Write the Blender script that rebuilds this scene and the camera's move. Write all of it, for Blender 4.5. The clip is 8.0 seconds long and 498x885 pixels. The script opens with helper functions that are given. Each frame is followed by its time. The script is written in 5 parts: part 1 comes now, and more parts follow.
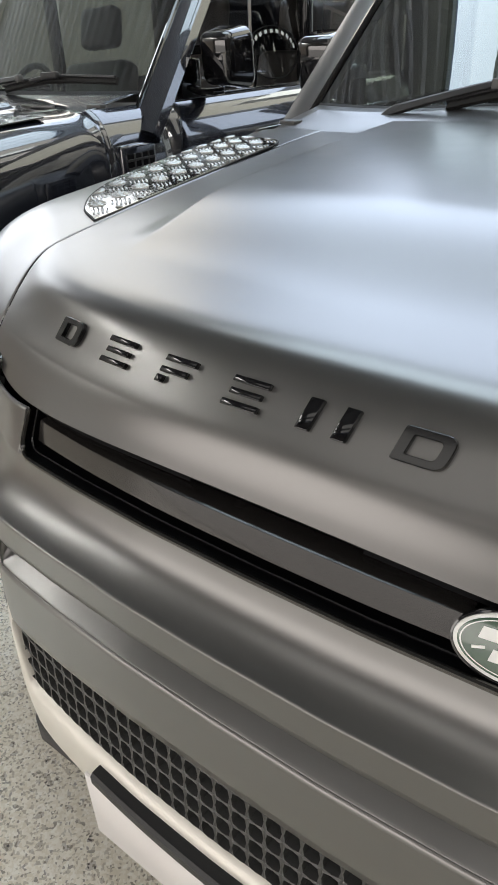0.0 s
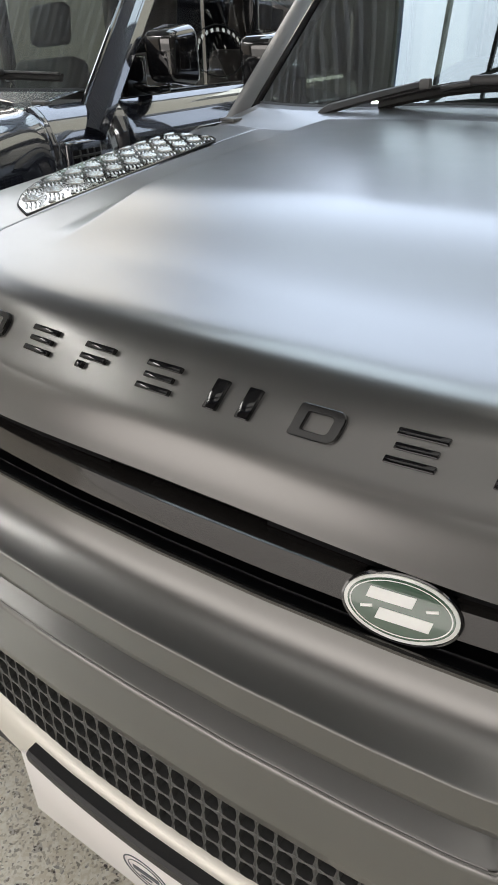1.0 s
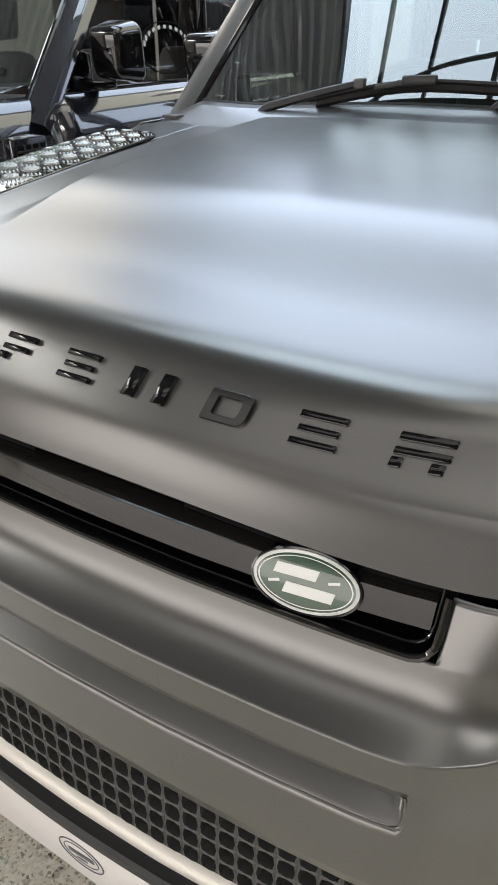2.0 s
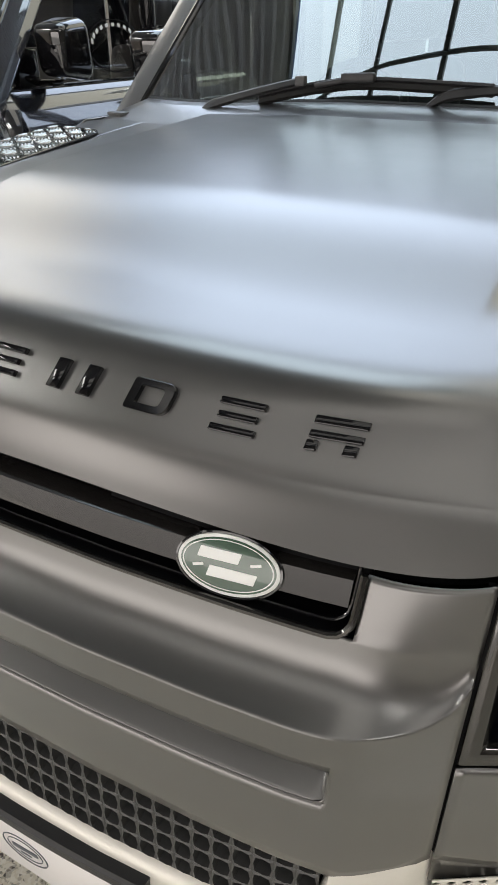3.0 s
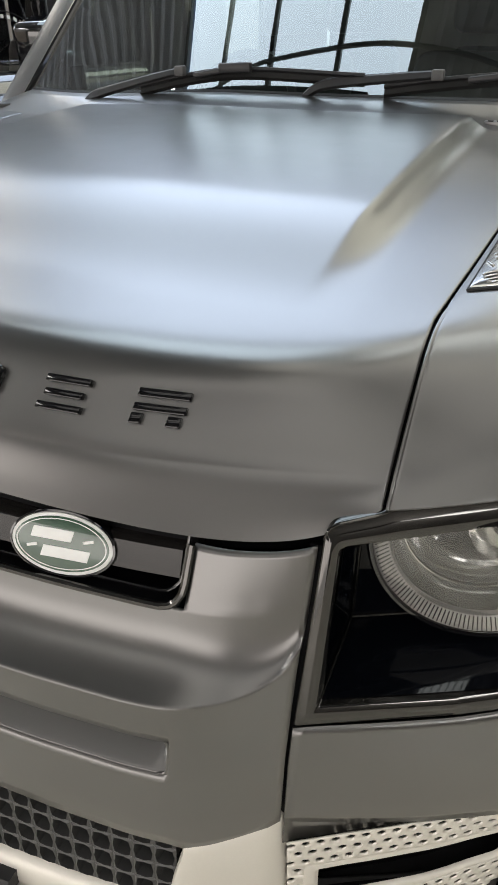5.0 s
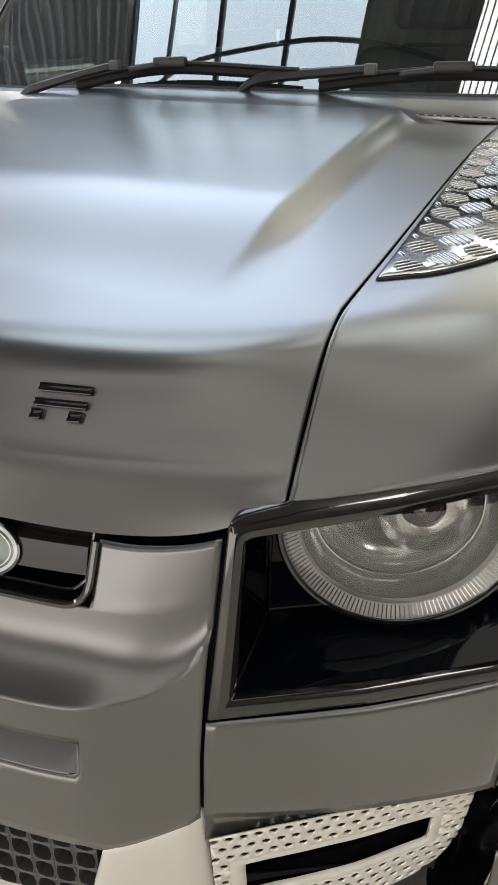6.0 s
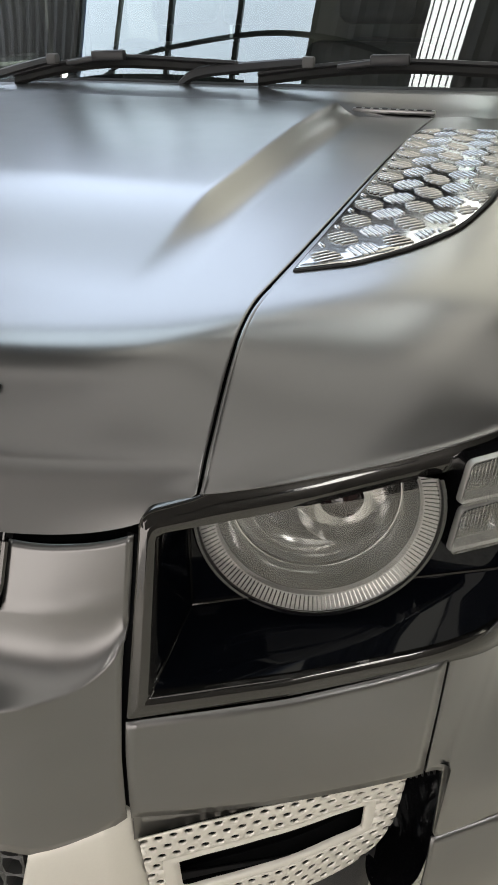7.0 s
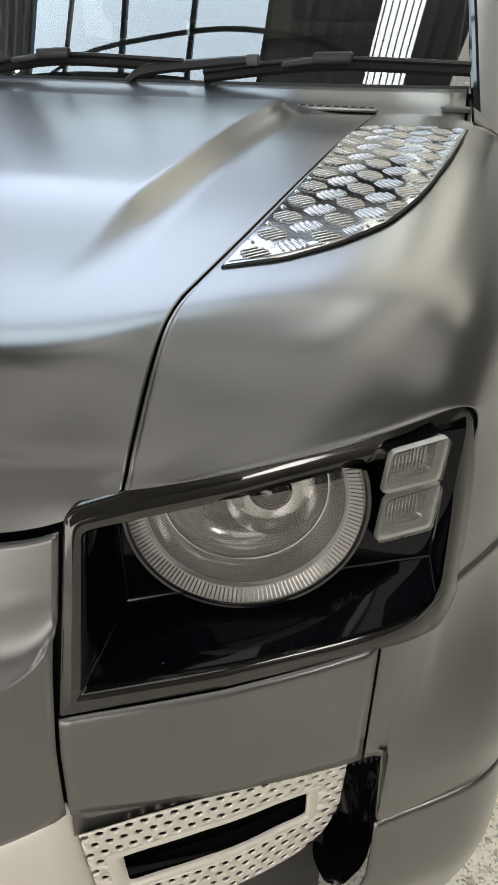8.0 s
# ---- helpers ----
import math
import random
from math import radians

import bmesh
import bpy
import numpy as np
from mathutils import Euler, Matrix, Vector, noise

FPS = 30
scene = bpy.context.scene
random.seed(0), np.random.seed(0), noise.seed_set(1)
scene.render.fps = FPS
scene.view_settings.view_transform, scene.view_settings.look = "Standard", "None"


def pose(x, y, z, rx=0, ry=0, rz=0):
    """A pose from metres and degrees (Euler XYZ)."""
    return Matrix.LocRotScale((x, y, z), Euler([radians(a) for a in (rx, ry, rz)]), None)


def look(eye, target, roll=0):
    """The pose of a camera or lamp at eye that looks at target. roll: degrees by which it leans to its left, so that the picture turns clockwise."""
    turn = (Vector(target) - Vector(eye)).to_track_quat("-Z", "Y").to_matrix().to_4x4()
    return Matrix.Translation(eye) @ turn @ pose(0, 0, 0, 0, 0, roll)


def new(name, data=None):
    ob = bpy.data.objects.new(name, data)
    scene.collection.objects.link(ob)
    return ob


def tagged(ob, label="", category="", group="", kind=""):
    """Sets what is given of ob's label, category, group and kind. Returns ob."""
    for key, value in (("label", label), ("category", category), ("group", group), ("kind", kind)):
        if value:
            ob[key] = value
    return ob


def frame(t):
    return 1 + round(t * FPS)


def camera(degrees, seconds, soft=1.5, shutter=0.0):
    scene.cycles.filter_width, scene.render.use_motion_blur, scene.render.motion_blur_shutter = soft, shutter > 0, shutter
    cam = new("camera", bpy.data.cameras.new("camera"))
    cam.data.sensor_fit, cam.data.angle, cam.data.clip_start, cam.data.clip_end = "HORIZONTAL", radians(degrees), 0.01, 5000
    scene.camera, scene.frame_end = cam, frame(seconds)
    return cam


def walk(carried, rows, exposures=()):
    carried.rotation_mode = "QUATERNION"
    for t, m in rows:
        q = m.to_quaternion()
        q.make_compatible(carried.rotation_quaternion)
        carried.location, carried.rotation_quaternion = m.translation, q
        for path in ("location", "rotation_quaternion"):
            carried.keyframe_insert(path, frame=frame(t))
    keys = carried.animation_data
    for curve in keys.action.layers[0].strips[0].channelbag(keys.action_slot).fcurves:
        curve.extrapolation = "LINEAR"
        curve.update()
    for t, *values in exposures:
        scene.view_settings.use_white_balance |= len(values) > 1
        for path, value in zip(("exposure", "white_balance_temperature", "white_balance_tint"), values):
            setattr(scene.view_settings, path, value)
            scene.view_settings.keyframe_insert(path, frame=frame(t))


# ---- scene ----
cam = camera(39.7, 8.0)
PATH = [
    (0, (0.3770, -0.4346, 1.4761), (-0.6878, 0.9149, 0.4537), -2.36),
    (0.5, (0.4170, -0.4374, 1.4792), (-0.6061, 0.9392, 0.4505), -1.90),
    (1, (0.4600, -0.4365, 1.4782), (-0.5276, 0.9655, 0.4490), -1.65),
    (1.5, (0.4960, -0.4354, 1.4791), (-0.4483, 0.9934, 0.4462), -1.09),
    (3, (0.5790, -0.4257, 1.4727), (-0.2420, 1.0757, 0.4374), -0.21),
    (3.5, (0.6040, -0.4189, 1.4675), (-0.1774, 1.1032, 0.4318), -0.05),
    (4, (0.6310, -0.4140, 1.4633), (-0.1079, 1.1303, 0.4293), 0.21),
    (4.5, (0.6600, -0.4043, 1.4569), (-0.0410, 1.1571, 0.4222), 0.27),
    (6, (0.7480, -0.3658, 1.4414), (0.1721, 1.2442, 0.4040), 0.65),
    (6.5, (0.7760, -0.3529, 1.4389), (0.2372, 1.2678, 0.3983), 0.60),
    (7, (0.8020, -0.3440, 1.4356), (0.3059, 1.2884, 0.3920), 0.77),
    (7.5, (0.8260, -0.3401, 1.4334), (0.3701, 1.3027, 0.3878), 0.82),
    (8, (0.8500, -0.3390, 1.4374), (0.4291, 1.3117, 0.3894), 0.88),
]
walk(cam, [(t, look(eye, target, roll)) for t, eye, target, roll in PATH])

# ---------------------------------------------------------------- world and light
SKY = 2.0          # radiance of the daylight seen through the roof lights
world = bpy.data.worlds.new("world")
scene.world = world
world.use_nodes = True
wn = world.node_tree.nodes
sky = wn.new("ShaderNodeTexSky")
sky.sky_type, sky.sun_disc = "NISHITA", False
sky.sun_elevation, sky.sun_rotation = radians(40), radians(60)
world.node_tree.links.new(sky.outputs["Color"], wn["Background"].inputs["Color"])
wn["Background"].inputs["Strength"].default_value = 0.1
scene.view_settings.exposure = 1.2


# ---------------------------------------------------------------- materials
def material(name, colour, rough=0.5, metal=0.0, grain=0.0, scale=60.0, bump=0.0, coat=0.0, blotch=0.0, spec=0.5):
    m = bpy.data.materials.new(name)
    m.use_nodes = True
    nt = m.node_tree
    b = nt.nodes["Principled BSDF"]
    b.inputs["Roughness"].default_value = rough
    b.inputs["Metallic"].default_value = metal
    b.inputs["Coat Weight"].default_value = coat
    b.inputs["Coat Roughness"].default_value = 0.03
    b.inputs["Specular IOR Level"].default_value = spec
    b.inputs["Base Color"].default_value = (*colour, 1)
    if grain or bump or blotch:
        tc = nt.nodes.new("ShaderNodeTexCoord")
        n1 = nt.nodes.new("ShaderNodeTexNoise")
        n1.inputs["Scale"].default_value = scale
        n1.inputs["Detail"].default_value = 4
        nt.links.new(tc.outputs["Object"], n1.inputs["Vector"])
        n2 = nt.nodes.new("ShaderNodeTexNoise")
        n2.inputs["Scale"].default_value = max(scale / 25, 1.5)
        n2.inputs["Detail"].default_value = 3
        nt.links.new(tc.outputs["Object"], n2.inputs["Vector"])
        if grain or blotch:
            add = nt.nodes.new("ShaderNodeMath")
            add.operation = "MULTIPLY_ADD"
            nt.links.new(n1.outputs["Fac"], add.inputs[0])
            add.inputs[1].default_value = grain
            mul = nt.nodes.new("ShaderNodeMath")
            mul.operation = "MULTIPLY_ADD"
            nt.links.new(n2.outputs["Fac"], mul.inputs[0])
            mul.inputs[1].default_value = blotch
            mul.inputs[2].default_value = 1 - 0.5 * (grain + blotch)
            nt.links.new(mul.outputs[0], add.inputs[2])
            mix = nt.nodes.new("ShaderNodeVectorMath")
            mix.operation = "SCALE"
            mix.inputs[0].default_value = colour
            nt.links.new(add.outputs[0], mix.inputs["Scale"])
            nt.links.new(mix.outputs[0], b.inputs["Base Color"])
            rr = nt.nodes.new("ShaderNodeMath")
            rr.operation = "MULTIPLY_ADD"
            nt.links.new(n2.outputs["Fac"], rr.inputs[0])
            rr.inputs[1].default_value = 0.15 * rough
            rr.inputs[2].default_value = rough * 0.925
            nt.links.new(rr.outputs[0], b.inputs["Roughness"])
        if bump:
            bp = nt.nodes.new("ShaderNodeBump")
            bp.inputs["Strength"].default_value = bump
            bp.inputs["Distance"].default_value = 0.002
            nt.links.new(n1.outputs["Fac"], bp.inputs["Height"])
            nt.links.new(bp.outputs["Normal"], b.inputs["Normal"])
    return m


def glow(name, colour, strength):
    m = bpy.data.materials.new(name)
    m.use_nodes = True
    nt = m.node_tree
    nt.nodes.remove(nt.nodes["Principled BSDF"])
    e = nt.nodes.new("ShaderNodeEmission")
    e.inputs["Color"].default_value = (*colour, 1)
    e.inputs["Strength"].default_value = strength
    nt.links.new(e.outputs[0], nt.nodes["Material Output"].inputs["Surface"])
    return m


def glass(name, tint=(1, 1, 1), gloss=0.1, rise=1.0):
    """A thin pane: clear, with a mirror image that grows towards grazing angles."""
    m = bpy.data.materials.new(name)
    m.use_nodes = True
    nt = m.node_tree
    nt.nodes.remove(nt.nodes["Principled BSDF"])
    tr = nt.nodes.new("ShaderNodeBsdfTransparent")
    tr.inputs["Color"].default_value = (*tint, 1)
    gl = nt.nodes.new("ShaderNodeBsdfGlossy")
    gl.inputs["Roughness"].default_value = 0.0
    fr = nt.nodes.new("ShaderNodeFresnel")
    fr.inputs["IOR"].default_value = 1.52
    mu = nt.nodes.new("ShaderNodeMath")
    mu.operation = "MULTIPLY_ADD"
    mu.use_clamp = True
    mu.inputs[1].default_value = rise
    mu.inputs[2].default_value = gloss - 0.04 * rise
    nt.links.new(fr.outputs[0], mu.inputs[0])
    mx = nt.nodes.new("ShaderNodeMixShader")
    nt.links.new(mu.outputs[0], mx.inputs[0])
    nt.links.new(tr.outputs[0], mx.inputs[1])
    nt.links.new(gl.outputs[0], mx.inputs[2])
    nt.links.new(mx.outputs[0], nt.nodes["Material Output"].inputs["Surface"])
    return m


def speckled(name):
    """Resin floor with stone flakes of several greys and browns."""
    m = bpy.data.materials.new(name)
    m.use_nodes = True
    nt = m.node_tree
    b = nt.nodes["Principled BSDF"]
    tc = nt.nodes.new("ShaderNodeTexCoord")
    last = None
    for sc, stops in ((190, ((0.0, (0.07, 0.065, 0.06)), (0.07, (0.42, 0.38, 0.31)), (0.24, (0.78, 0.73, 0.62)), (0.6, (0.90, 0.87, 0.79)))),
                      (75, ((0.0, (0.12, 0.10, 0.09)), (0.05, (0.74, 0.69, 0.58)), (0.5, (0.86, 0.82, 0.72)), (0.85, (0.90, 0.88, 0.81))))):
        v = nt.nodes.new("ShaderNodeTexVoronoi")
        v.inputs["Scale"].default_value = sc
        nt.links.new(tc.outputs["Object"], v.inputs["Vector"])
        sep = nt.nodes.new("ShaderNodeSeparateColor")
        nt.links.new(v.outputs["Color"], sep.inputs[0])
        r = nt.nodes.new("ShaderNodeValToRGB")
        r.color_ramp.interpolation = "CONSTANT"
        while len(r.color_ramp.elements) < len(stops):
            r.color_ramp.elements.new(0.5)
        for el, (p, c) in zip(r.color_ramp.elements, stops):
            el.position, el.color = p, (*c, 1)
        nt.links.new(sep.outputs[0], r.inputs[0])
        if last is None:
            last = r
        else:
            mx = nt.nodes.new("ShaderNodeMix")
            mx.data_type = "RGBA"
            mx.inputs["Factor"].default_value = 0.4
            nt.links.new(last.outputs[0], mx.inputs["A"])
            nt.links.new(r.outputs[0], mx.inputs["B"])
            nt.links.new(mx.outputs["Result"], b.inputs["Base Color"])
    n = nt.nodes.new("ShaderNodeTexNoise")
    n.inputs["Scale"].default_value = 90
    nt.links.new(tc.outputs["Object"], n.inputs["Vector"])
    bp = nt.nodes.new("ShaderNodeBump")
    bp.inputs["Strength"].default_value = 0.25
    bp.inputs["Distance"].default_value = 0.002
    nt.links.new(n.outputs["Fac"], bp.inputs["Height"])
    nt.links.new(bp.outputs["Normal"], b.inputs["Normal"])
    b.inputs["Roughness"].default_value = 0.28
    return m


SATIN = material("satin_grey_wrap", (0.136, 0.133, 0.130), 0.31, 0.9, 0.03, 400, 0.0, 1.0, 0.03)
SATIN.node_tree.nodes["Principled BSDF"].inputs["Coat Roughness"].default_value = 0.24
NAVY = material("navy_gloss_paint", (0.012, 0.014, 0.022), 0.25, 0.3, 0.0, 60, 0.0, 1.0)
NAVY.node_tree.nodes["Principled BSDF"].inputs["Coat IOR"].default_value = 1.9
PIANO = material("piano_black", (0.006, 0.006, 0.007), 0.06, 0.0, 0.0, 60, 0.0, 1.0)
BARM = material("gloss_anthracite", (0.024, 0.022, 0.021), 0.18, 0.3, 0.1, 60, 0.0, 0.4)
MARK = material("gloss_black_mark", (0.004, 0.004, 0.005), 0.09, 0.0, 0.0, 60, 0.0, 0.1, 0.0, 0.40)
BEZEL = material("smoked_chrome", (0.085, 0.083, 0.080), 0.07, 0.9, 0.05, 60)
CHROME = material("chrome", (0.75, 0.75, 0.76), 0.05, 1.0, 0.03, 40)
RUBBER = material("black_rubber", (0.012, 0.012, 0.012), 0.75, 0.0, 0.2, 300, 0.1)
PLASTIC = material("textured_black_plastic", (0.022, 0.022, 0.024), 0.5, 0.0, 0.3, 500, 0.2)
MESHPL = material("dark_mesh_plastic", (0.055, 0.055, 0.055), 0.4, 0.0, 0.2, 400, 0.1)
ARM = material("wiper_arm_grey", (0.035, 0.035, 0.037), 0.42, 0.2, 0.15, 300, 0.05)
GREYPL = material("grey_plastic", (0.10, 0.10, 0.10), 0.55, 0.0, 0.25, 500, 0.2)
SILVER = material("champagne_silver_paint", (0.74, 0.71, 0.65), 0.42, 0.35, 0.05, 300, 0.0, 0.0, 0.05)
TREAD = material("polished_tread_plate", (0.42, 0.415, 0.405), 0.10, 1.0, 0.08, 80, 0.02)
WHITE = material("white_acrylic", (0.82, 0.79, 0.79), 0.3, 0.0, 0.02, 40, 0.0, 0.3, 0.04)
GREEN = material("badge_green", (0.030, 0.075, 0.045), 0.25, 0.0, 0.1, 200, 0.0, 1.0)
BWHITE = material("badge_white", (0.75, 0.76, 0.74), 0.3, 0.0, 0.03, 200, 0.0, 0.5)
INKED = material("printed_grey", (0.08, 0.09, 0.11), 0.5, 0.0, 0.1, 200)
# near black: dark parts, and the shade put behind mesh and holes
SHELL = material("near_black_shell", (0.003, 0.003, 0.004), 0.6, 0.0, 0.3, 60, 0.0, 0.0, 0.0, 0.12)
LEATHER = material("dark_leather", (0.03, 0.03, 0.032), 0.5, 0.0, 0.3, 200, 0.3)
REFLECT = material("lamp_reflector", (0.7, 0.7, 0.7), 0.12, 1.0, 0.05, 60)
MATT = material("lamp_satin_inner", (0.44, 0.44, 0.43), 0.16, 0.95, 0.05, 60)
HOUSE = material("lamp_housing_black", (0.002, 0.0025, 0.004), 0.04, 0.0, 0.0, 60, 0.0, 0.0, 0.0, 0.16)
FROSTED = material("frosted_square_lens", (0.40, 0.395, 0.38), 0.22, 0.5, 0.25, 900, 0.3)
CUP = material("silver_cup", (0.72, 0.71, 0.69), 0.16, 1.0, 0.04, 80)
FROST = material("frosted_light_guide", (0.58, 0.57, 0.545), 0.22, 0.4, 0.3, 700, 0.4)
REDDISH = material("projector_glass", (0.014, 0.005, 0.005), 0.02, 0.0, 0.0, 60, 0.0, 0.6)
TYRE = material("tyre_rubber", (0.015, 0.015, 0.015), 0.8, 0.0, 0.2, 100, 0.2)
ALLOY = material("grey_alloy", (0.3, 0.3, 0.3), 0.3, 0.9, 0.05, 60)
SCREEN = glass("windscreen_glass", (0.42, 0.52, 0.48), 0.155, 2.2)
TINTED = glass("tinted_side_glass", (0.60, 0.56, 0.52), 0.10)
LENS = glass("lamp_lens", (0.95, 0.95, 0.94), 0.14)
FLOOR = speckled("flaked_resin_floor")
WALL = material("painted_block_wall", (0.45, 0.45, 0.44), 0.75, 0.0, 0.15, 30, 0.3, 0.0, 0.2)
DARKWALL = material("brown_boarded_wall", (0.13, 0.12, 0.11), 0.7, 0.0, 0.2, 25, 0.2, 0.0, 0.25)
BROWN = material("pale_brown_boards", (0.36, 0.32, 0.28), 0.6, 0.0, 0.15, 25, 0.2, 0.0, 0.2)
ROOF = material("roof_sheet", (0.20, 0.208, 0.222), 0.5, 0.2, 0.1, 20, 0.0, 0.0, 0.15)
STEEL = material("dark_painted_steel", (0.04, 0.045, 0.045), 0.5, 0.2, 0.2, 40)
DAY = glow("daylight", (0.73, 0.88, 1.0), SKY)
MILK = glow("milky_daylight", (0.69, 0.81, 1.0), 1.75)
OLIVE = glow("warm_milky_daylight", (1.0, 0.98, 0.82), 0.85)
YARD = glow("bright_yard", (1.0, 0.93, 0.88), 1.6)
BRIGHT = glow("clear_sheet_daylight", (0.95, 1.0, 0.93), 2.2)
SIDE = glow("side_daylight", (1.0, 0.97, 0.86), 0.85)
# dim glow added overhead to lift the dark nose and wing
DIM = glow("dim_fill_glow", (1.0, 0.97, 0.90), 0.50)
# unseen fill in the roof, added to brighten floor and lower front
EAST_FILL = glow("east_fill_glow", (1.0, 0.98, 0.94), 5.5)
WARM = glow("warm_west_daylight", (1.0, 0.95, 0.86), 1.9)
# lower part of the yard backdrop, glow tuned to the front panel's reflections
YARD_LOW = glow("dim_yard_glow", (0.98, 0.93, 0.88), 0.60)
# another added dim glow, for the wing's outer side
FARSIDE = glow("far_side_fill_glow", (1.0, 0.97, 0.88), 0.5)
# weak fill behind the camera, added for more light on the floor
REAR_FILL = glow("rear_fill_glow", (1.0, 0.96, 0.90), 0.75)
WEST = glow("west_window_daylight", (0.88, 0.92, 0.97), 1.7)
# strong fill out of view, added to lift the floor on the left
WEST_FILL = glow("west_fill_glow", (1.0, 0.98, 0.93), 7.5)
BAY = glow("lamp_disc", (1.0, 0.98, 0.92), 30.0)
DAYW = glow("diffuse_daylight", (0.95, 1.0, 0.97), 3.0)


# ---------------------------------------------------------------- mesh tools
def part(name, bm, mat, parent=None, label="", smooth=True, thick=0.0, mirror=False, sharp=35):
    """Links a bmesh as one mesh object. mirror: turned over to the other side of the car."""
    if mirror:
        for v in bm.verts:
            v.co.x = -v.co.x
        bmesh.ops.reverse_faces(bm, faces=bm.faces)
    me = bpy.data.meshes.new(name)
    bm.to_mesh(me)
    bm.free()
    me.materials.append(mat)
    if smooth:
        me.shade_smooth()
        me.set_sharp_from_angle(angle=radians(sharp))
    ob = new(name, me)
    if parent is not None:
        ob.parent = parent
    if label:
        tagged(ob, label)
    if thick:
        mod = ob.modifiers.new("thickness", "SOLIDIFY")
        mod.thickness, mod.offset = thick, 0
    return ob


def grid(G, closed=False, keep=None):
    """A bmesh of quads over an array of points [rows, columns, 3]."""
    bm = bmesh.new()
    n, m = G.shape[:2]
    vs = [[bm.verts.new(G[i, j]) for j in range(m)] for i in range(n)]
    for i in range(n - 1):
        for j in range(m if closed else m - 1):
            k = (j + 1) % m
            if keep is None or keep(i, j):
                bm.faces.new((vs[i][j], vs[i][k], vs[i + 1][k], vs[i + 1][j]))
    for v in [v for v in bm.verts if not v.link_faces]:
        bm.verts.remove(v)
    return bm


def bsp(P, n):
    """n points along the clamped cubic B-spline of the control points P (along the first axis)."""
    P = np.asarray(P, float)
    Q = np.concatenate([P[:1], P[:1], P, P[-1:], P[-1:]])
    u = np.linspace(0, len(Q) - 3 - 1e-9, n)
    i = u.astype(int)
    t = (u - i).reshape((-1,) + (1,) * (P.ndim - 1))
    return ((1 - t) ** 3 * Q[i] + (3 * t ** 3 - 6 * t ** 2 + 4) * Q[i + 1] + (-3 * t ** 3 + 3 * t ** 2 + 3 * t + 1) * Q[i + 2] + t ** 3 * Q[i + 3]) / 6


def sstep(x, a, b):
    t = np.clip((np.asarray(x, float) - a) / (b - a), 0, 1)
    return t * t * (3 - 2 * t)


def box(x0, x1, y0, y1, z0, z1, bevel=0.0, seg=2):
    bm = bmesh.new()
    bmesh.ops.create_cube(bm, size=1)
    bmesh.ops.scale(bm, vec=(x1 - x0, y1 - y0, z1 - z0), verts=bm.verts)
    bmesh.ops.translate(bm, vec=((x0 + x1) / 2, (y0 + y1) / 2, (z0 + z1) / 2), verts=bm.verts)
    if bevel:
        bmesh.ops.bevel(bm, geom=bm.edges, offset=bevel, segments=seg, affect="EDGES", profile=0.5)
    return bm


def moved(bm, m):
    bmesh.ops.transform(bm, matrix=m, verts=bm.verts)
    return bm


def add(bm, other):
    """Joins other into bm."""
    me = bpy.data.meshes.new("tmp")
    other.to_mesh(me)
    other.free()
    bm.from_mesh(me)
    bpy.data.meshes.remove(me)
    return bm


def tube(P, r, n=8, caps=True):
    """A round bar along the points P; r is a radius or one for each point."""
    P = np.asarray(P, float)
    rs = np.broadcast_to(np.asarray(r, float), (len(P),))
    T = np.gradient(P, axis=0)
    T /= np.linalg.norm(T, axis=1)[:, None]
    # axes carried along the bar without a twist
    A = np.zeros_like(P)
    A[0] = np.cross(T[0], [0, 0, 1.0] if abs(T[0, 2]) < 0.9 else [1.0, 0, 0])
    for k in range(1, len(P)):
        A[k] = A[k - 1] - T[k] * A[k - 1].dot(T[k])
    A /= np.linalg.norm(A, axis=1)[:, None]
    B = np.cross(A, T)
    a = np.linspace(0, 2 * np.pi, n, endpoint=False)
    G = P[:, None] + rs[:, None, None] * (np.cos(a)[None, :, None] * A[:, None] + np.sin(a)[None, :, None] * B[:, None])
    bm = grid(G, closed=True)
    if caps:
        bm.verts.ensure_lookup_table()
        bm.faces.new([bm.verts[i] for i in range(n)])
        bm.faces.new([bm.verts[i] for i in range(len(bm.verts) - 1, len(bm.verts) - n - 1, -1)])
    return bm


def sweep(path, section, frames):
    """Sweeps a closed section (list of (a, b)) along path with axes frames [(A, B), ...]."""
    G = np.array([[p + a * A + b * B for a, b in section] for p, (A, B) in zip(path, frames)])
    bm = grid(G, closed=True)
    n = len(section)
    bm.verts.ensure_lookup_table()
    bm.faces.new([bm.verts[i] for i in range(n)])
    bm.faces.new([bm.verts[i] for i in range(len(bm.verts) - 1, len(bm.verts) - n - 1, -1)])
    bmesh.ops.recalc_face_normals(bm, faces=bm.faces)
    return bm


def lathe(profile, n=40):
    """Turns (radius, height) pairs round z."""
    a = np.linspace(0, 2 * np.pi, n, endpoint=False)
    G = np.array([[(r * np.cos(t), r * np.sin(t), h) for t in a] for r, h in profile])
    return grid(G, closed=True)


# ---------------------------------------------------------------- shapes of the car's front
PLAN = np.array([(0, -0.027), (0.15, -0.025), (0.30, -0.017), (0.40, -0.008), (0.447, 0.0), (0.475, 0.012), (0.505, 0.031), (0.56, 0.066),
                 (0.64, 0.103), (0.72, 0.142), (0.80, 0.186), (0.853, 0.219), (0.895, 0.256), (0.925, 0.30), (0.950, 0.355), (0.975, 0.44), (0.993, 0.55), (1.006, 0.75), (1.014, 1.4)])
_fx = np.linspace(0, 1.0139, 400)
_fy = np.interp(_fx, PLAN[:, 0], PLAN[:, 1])
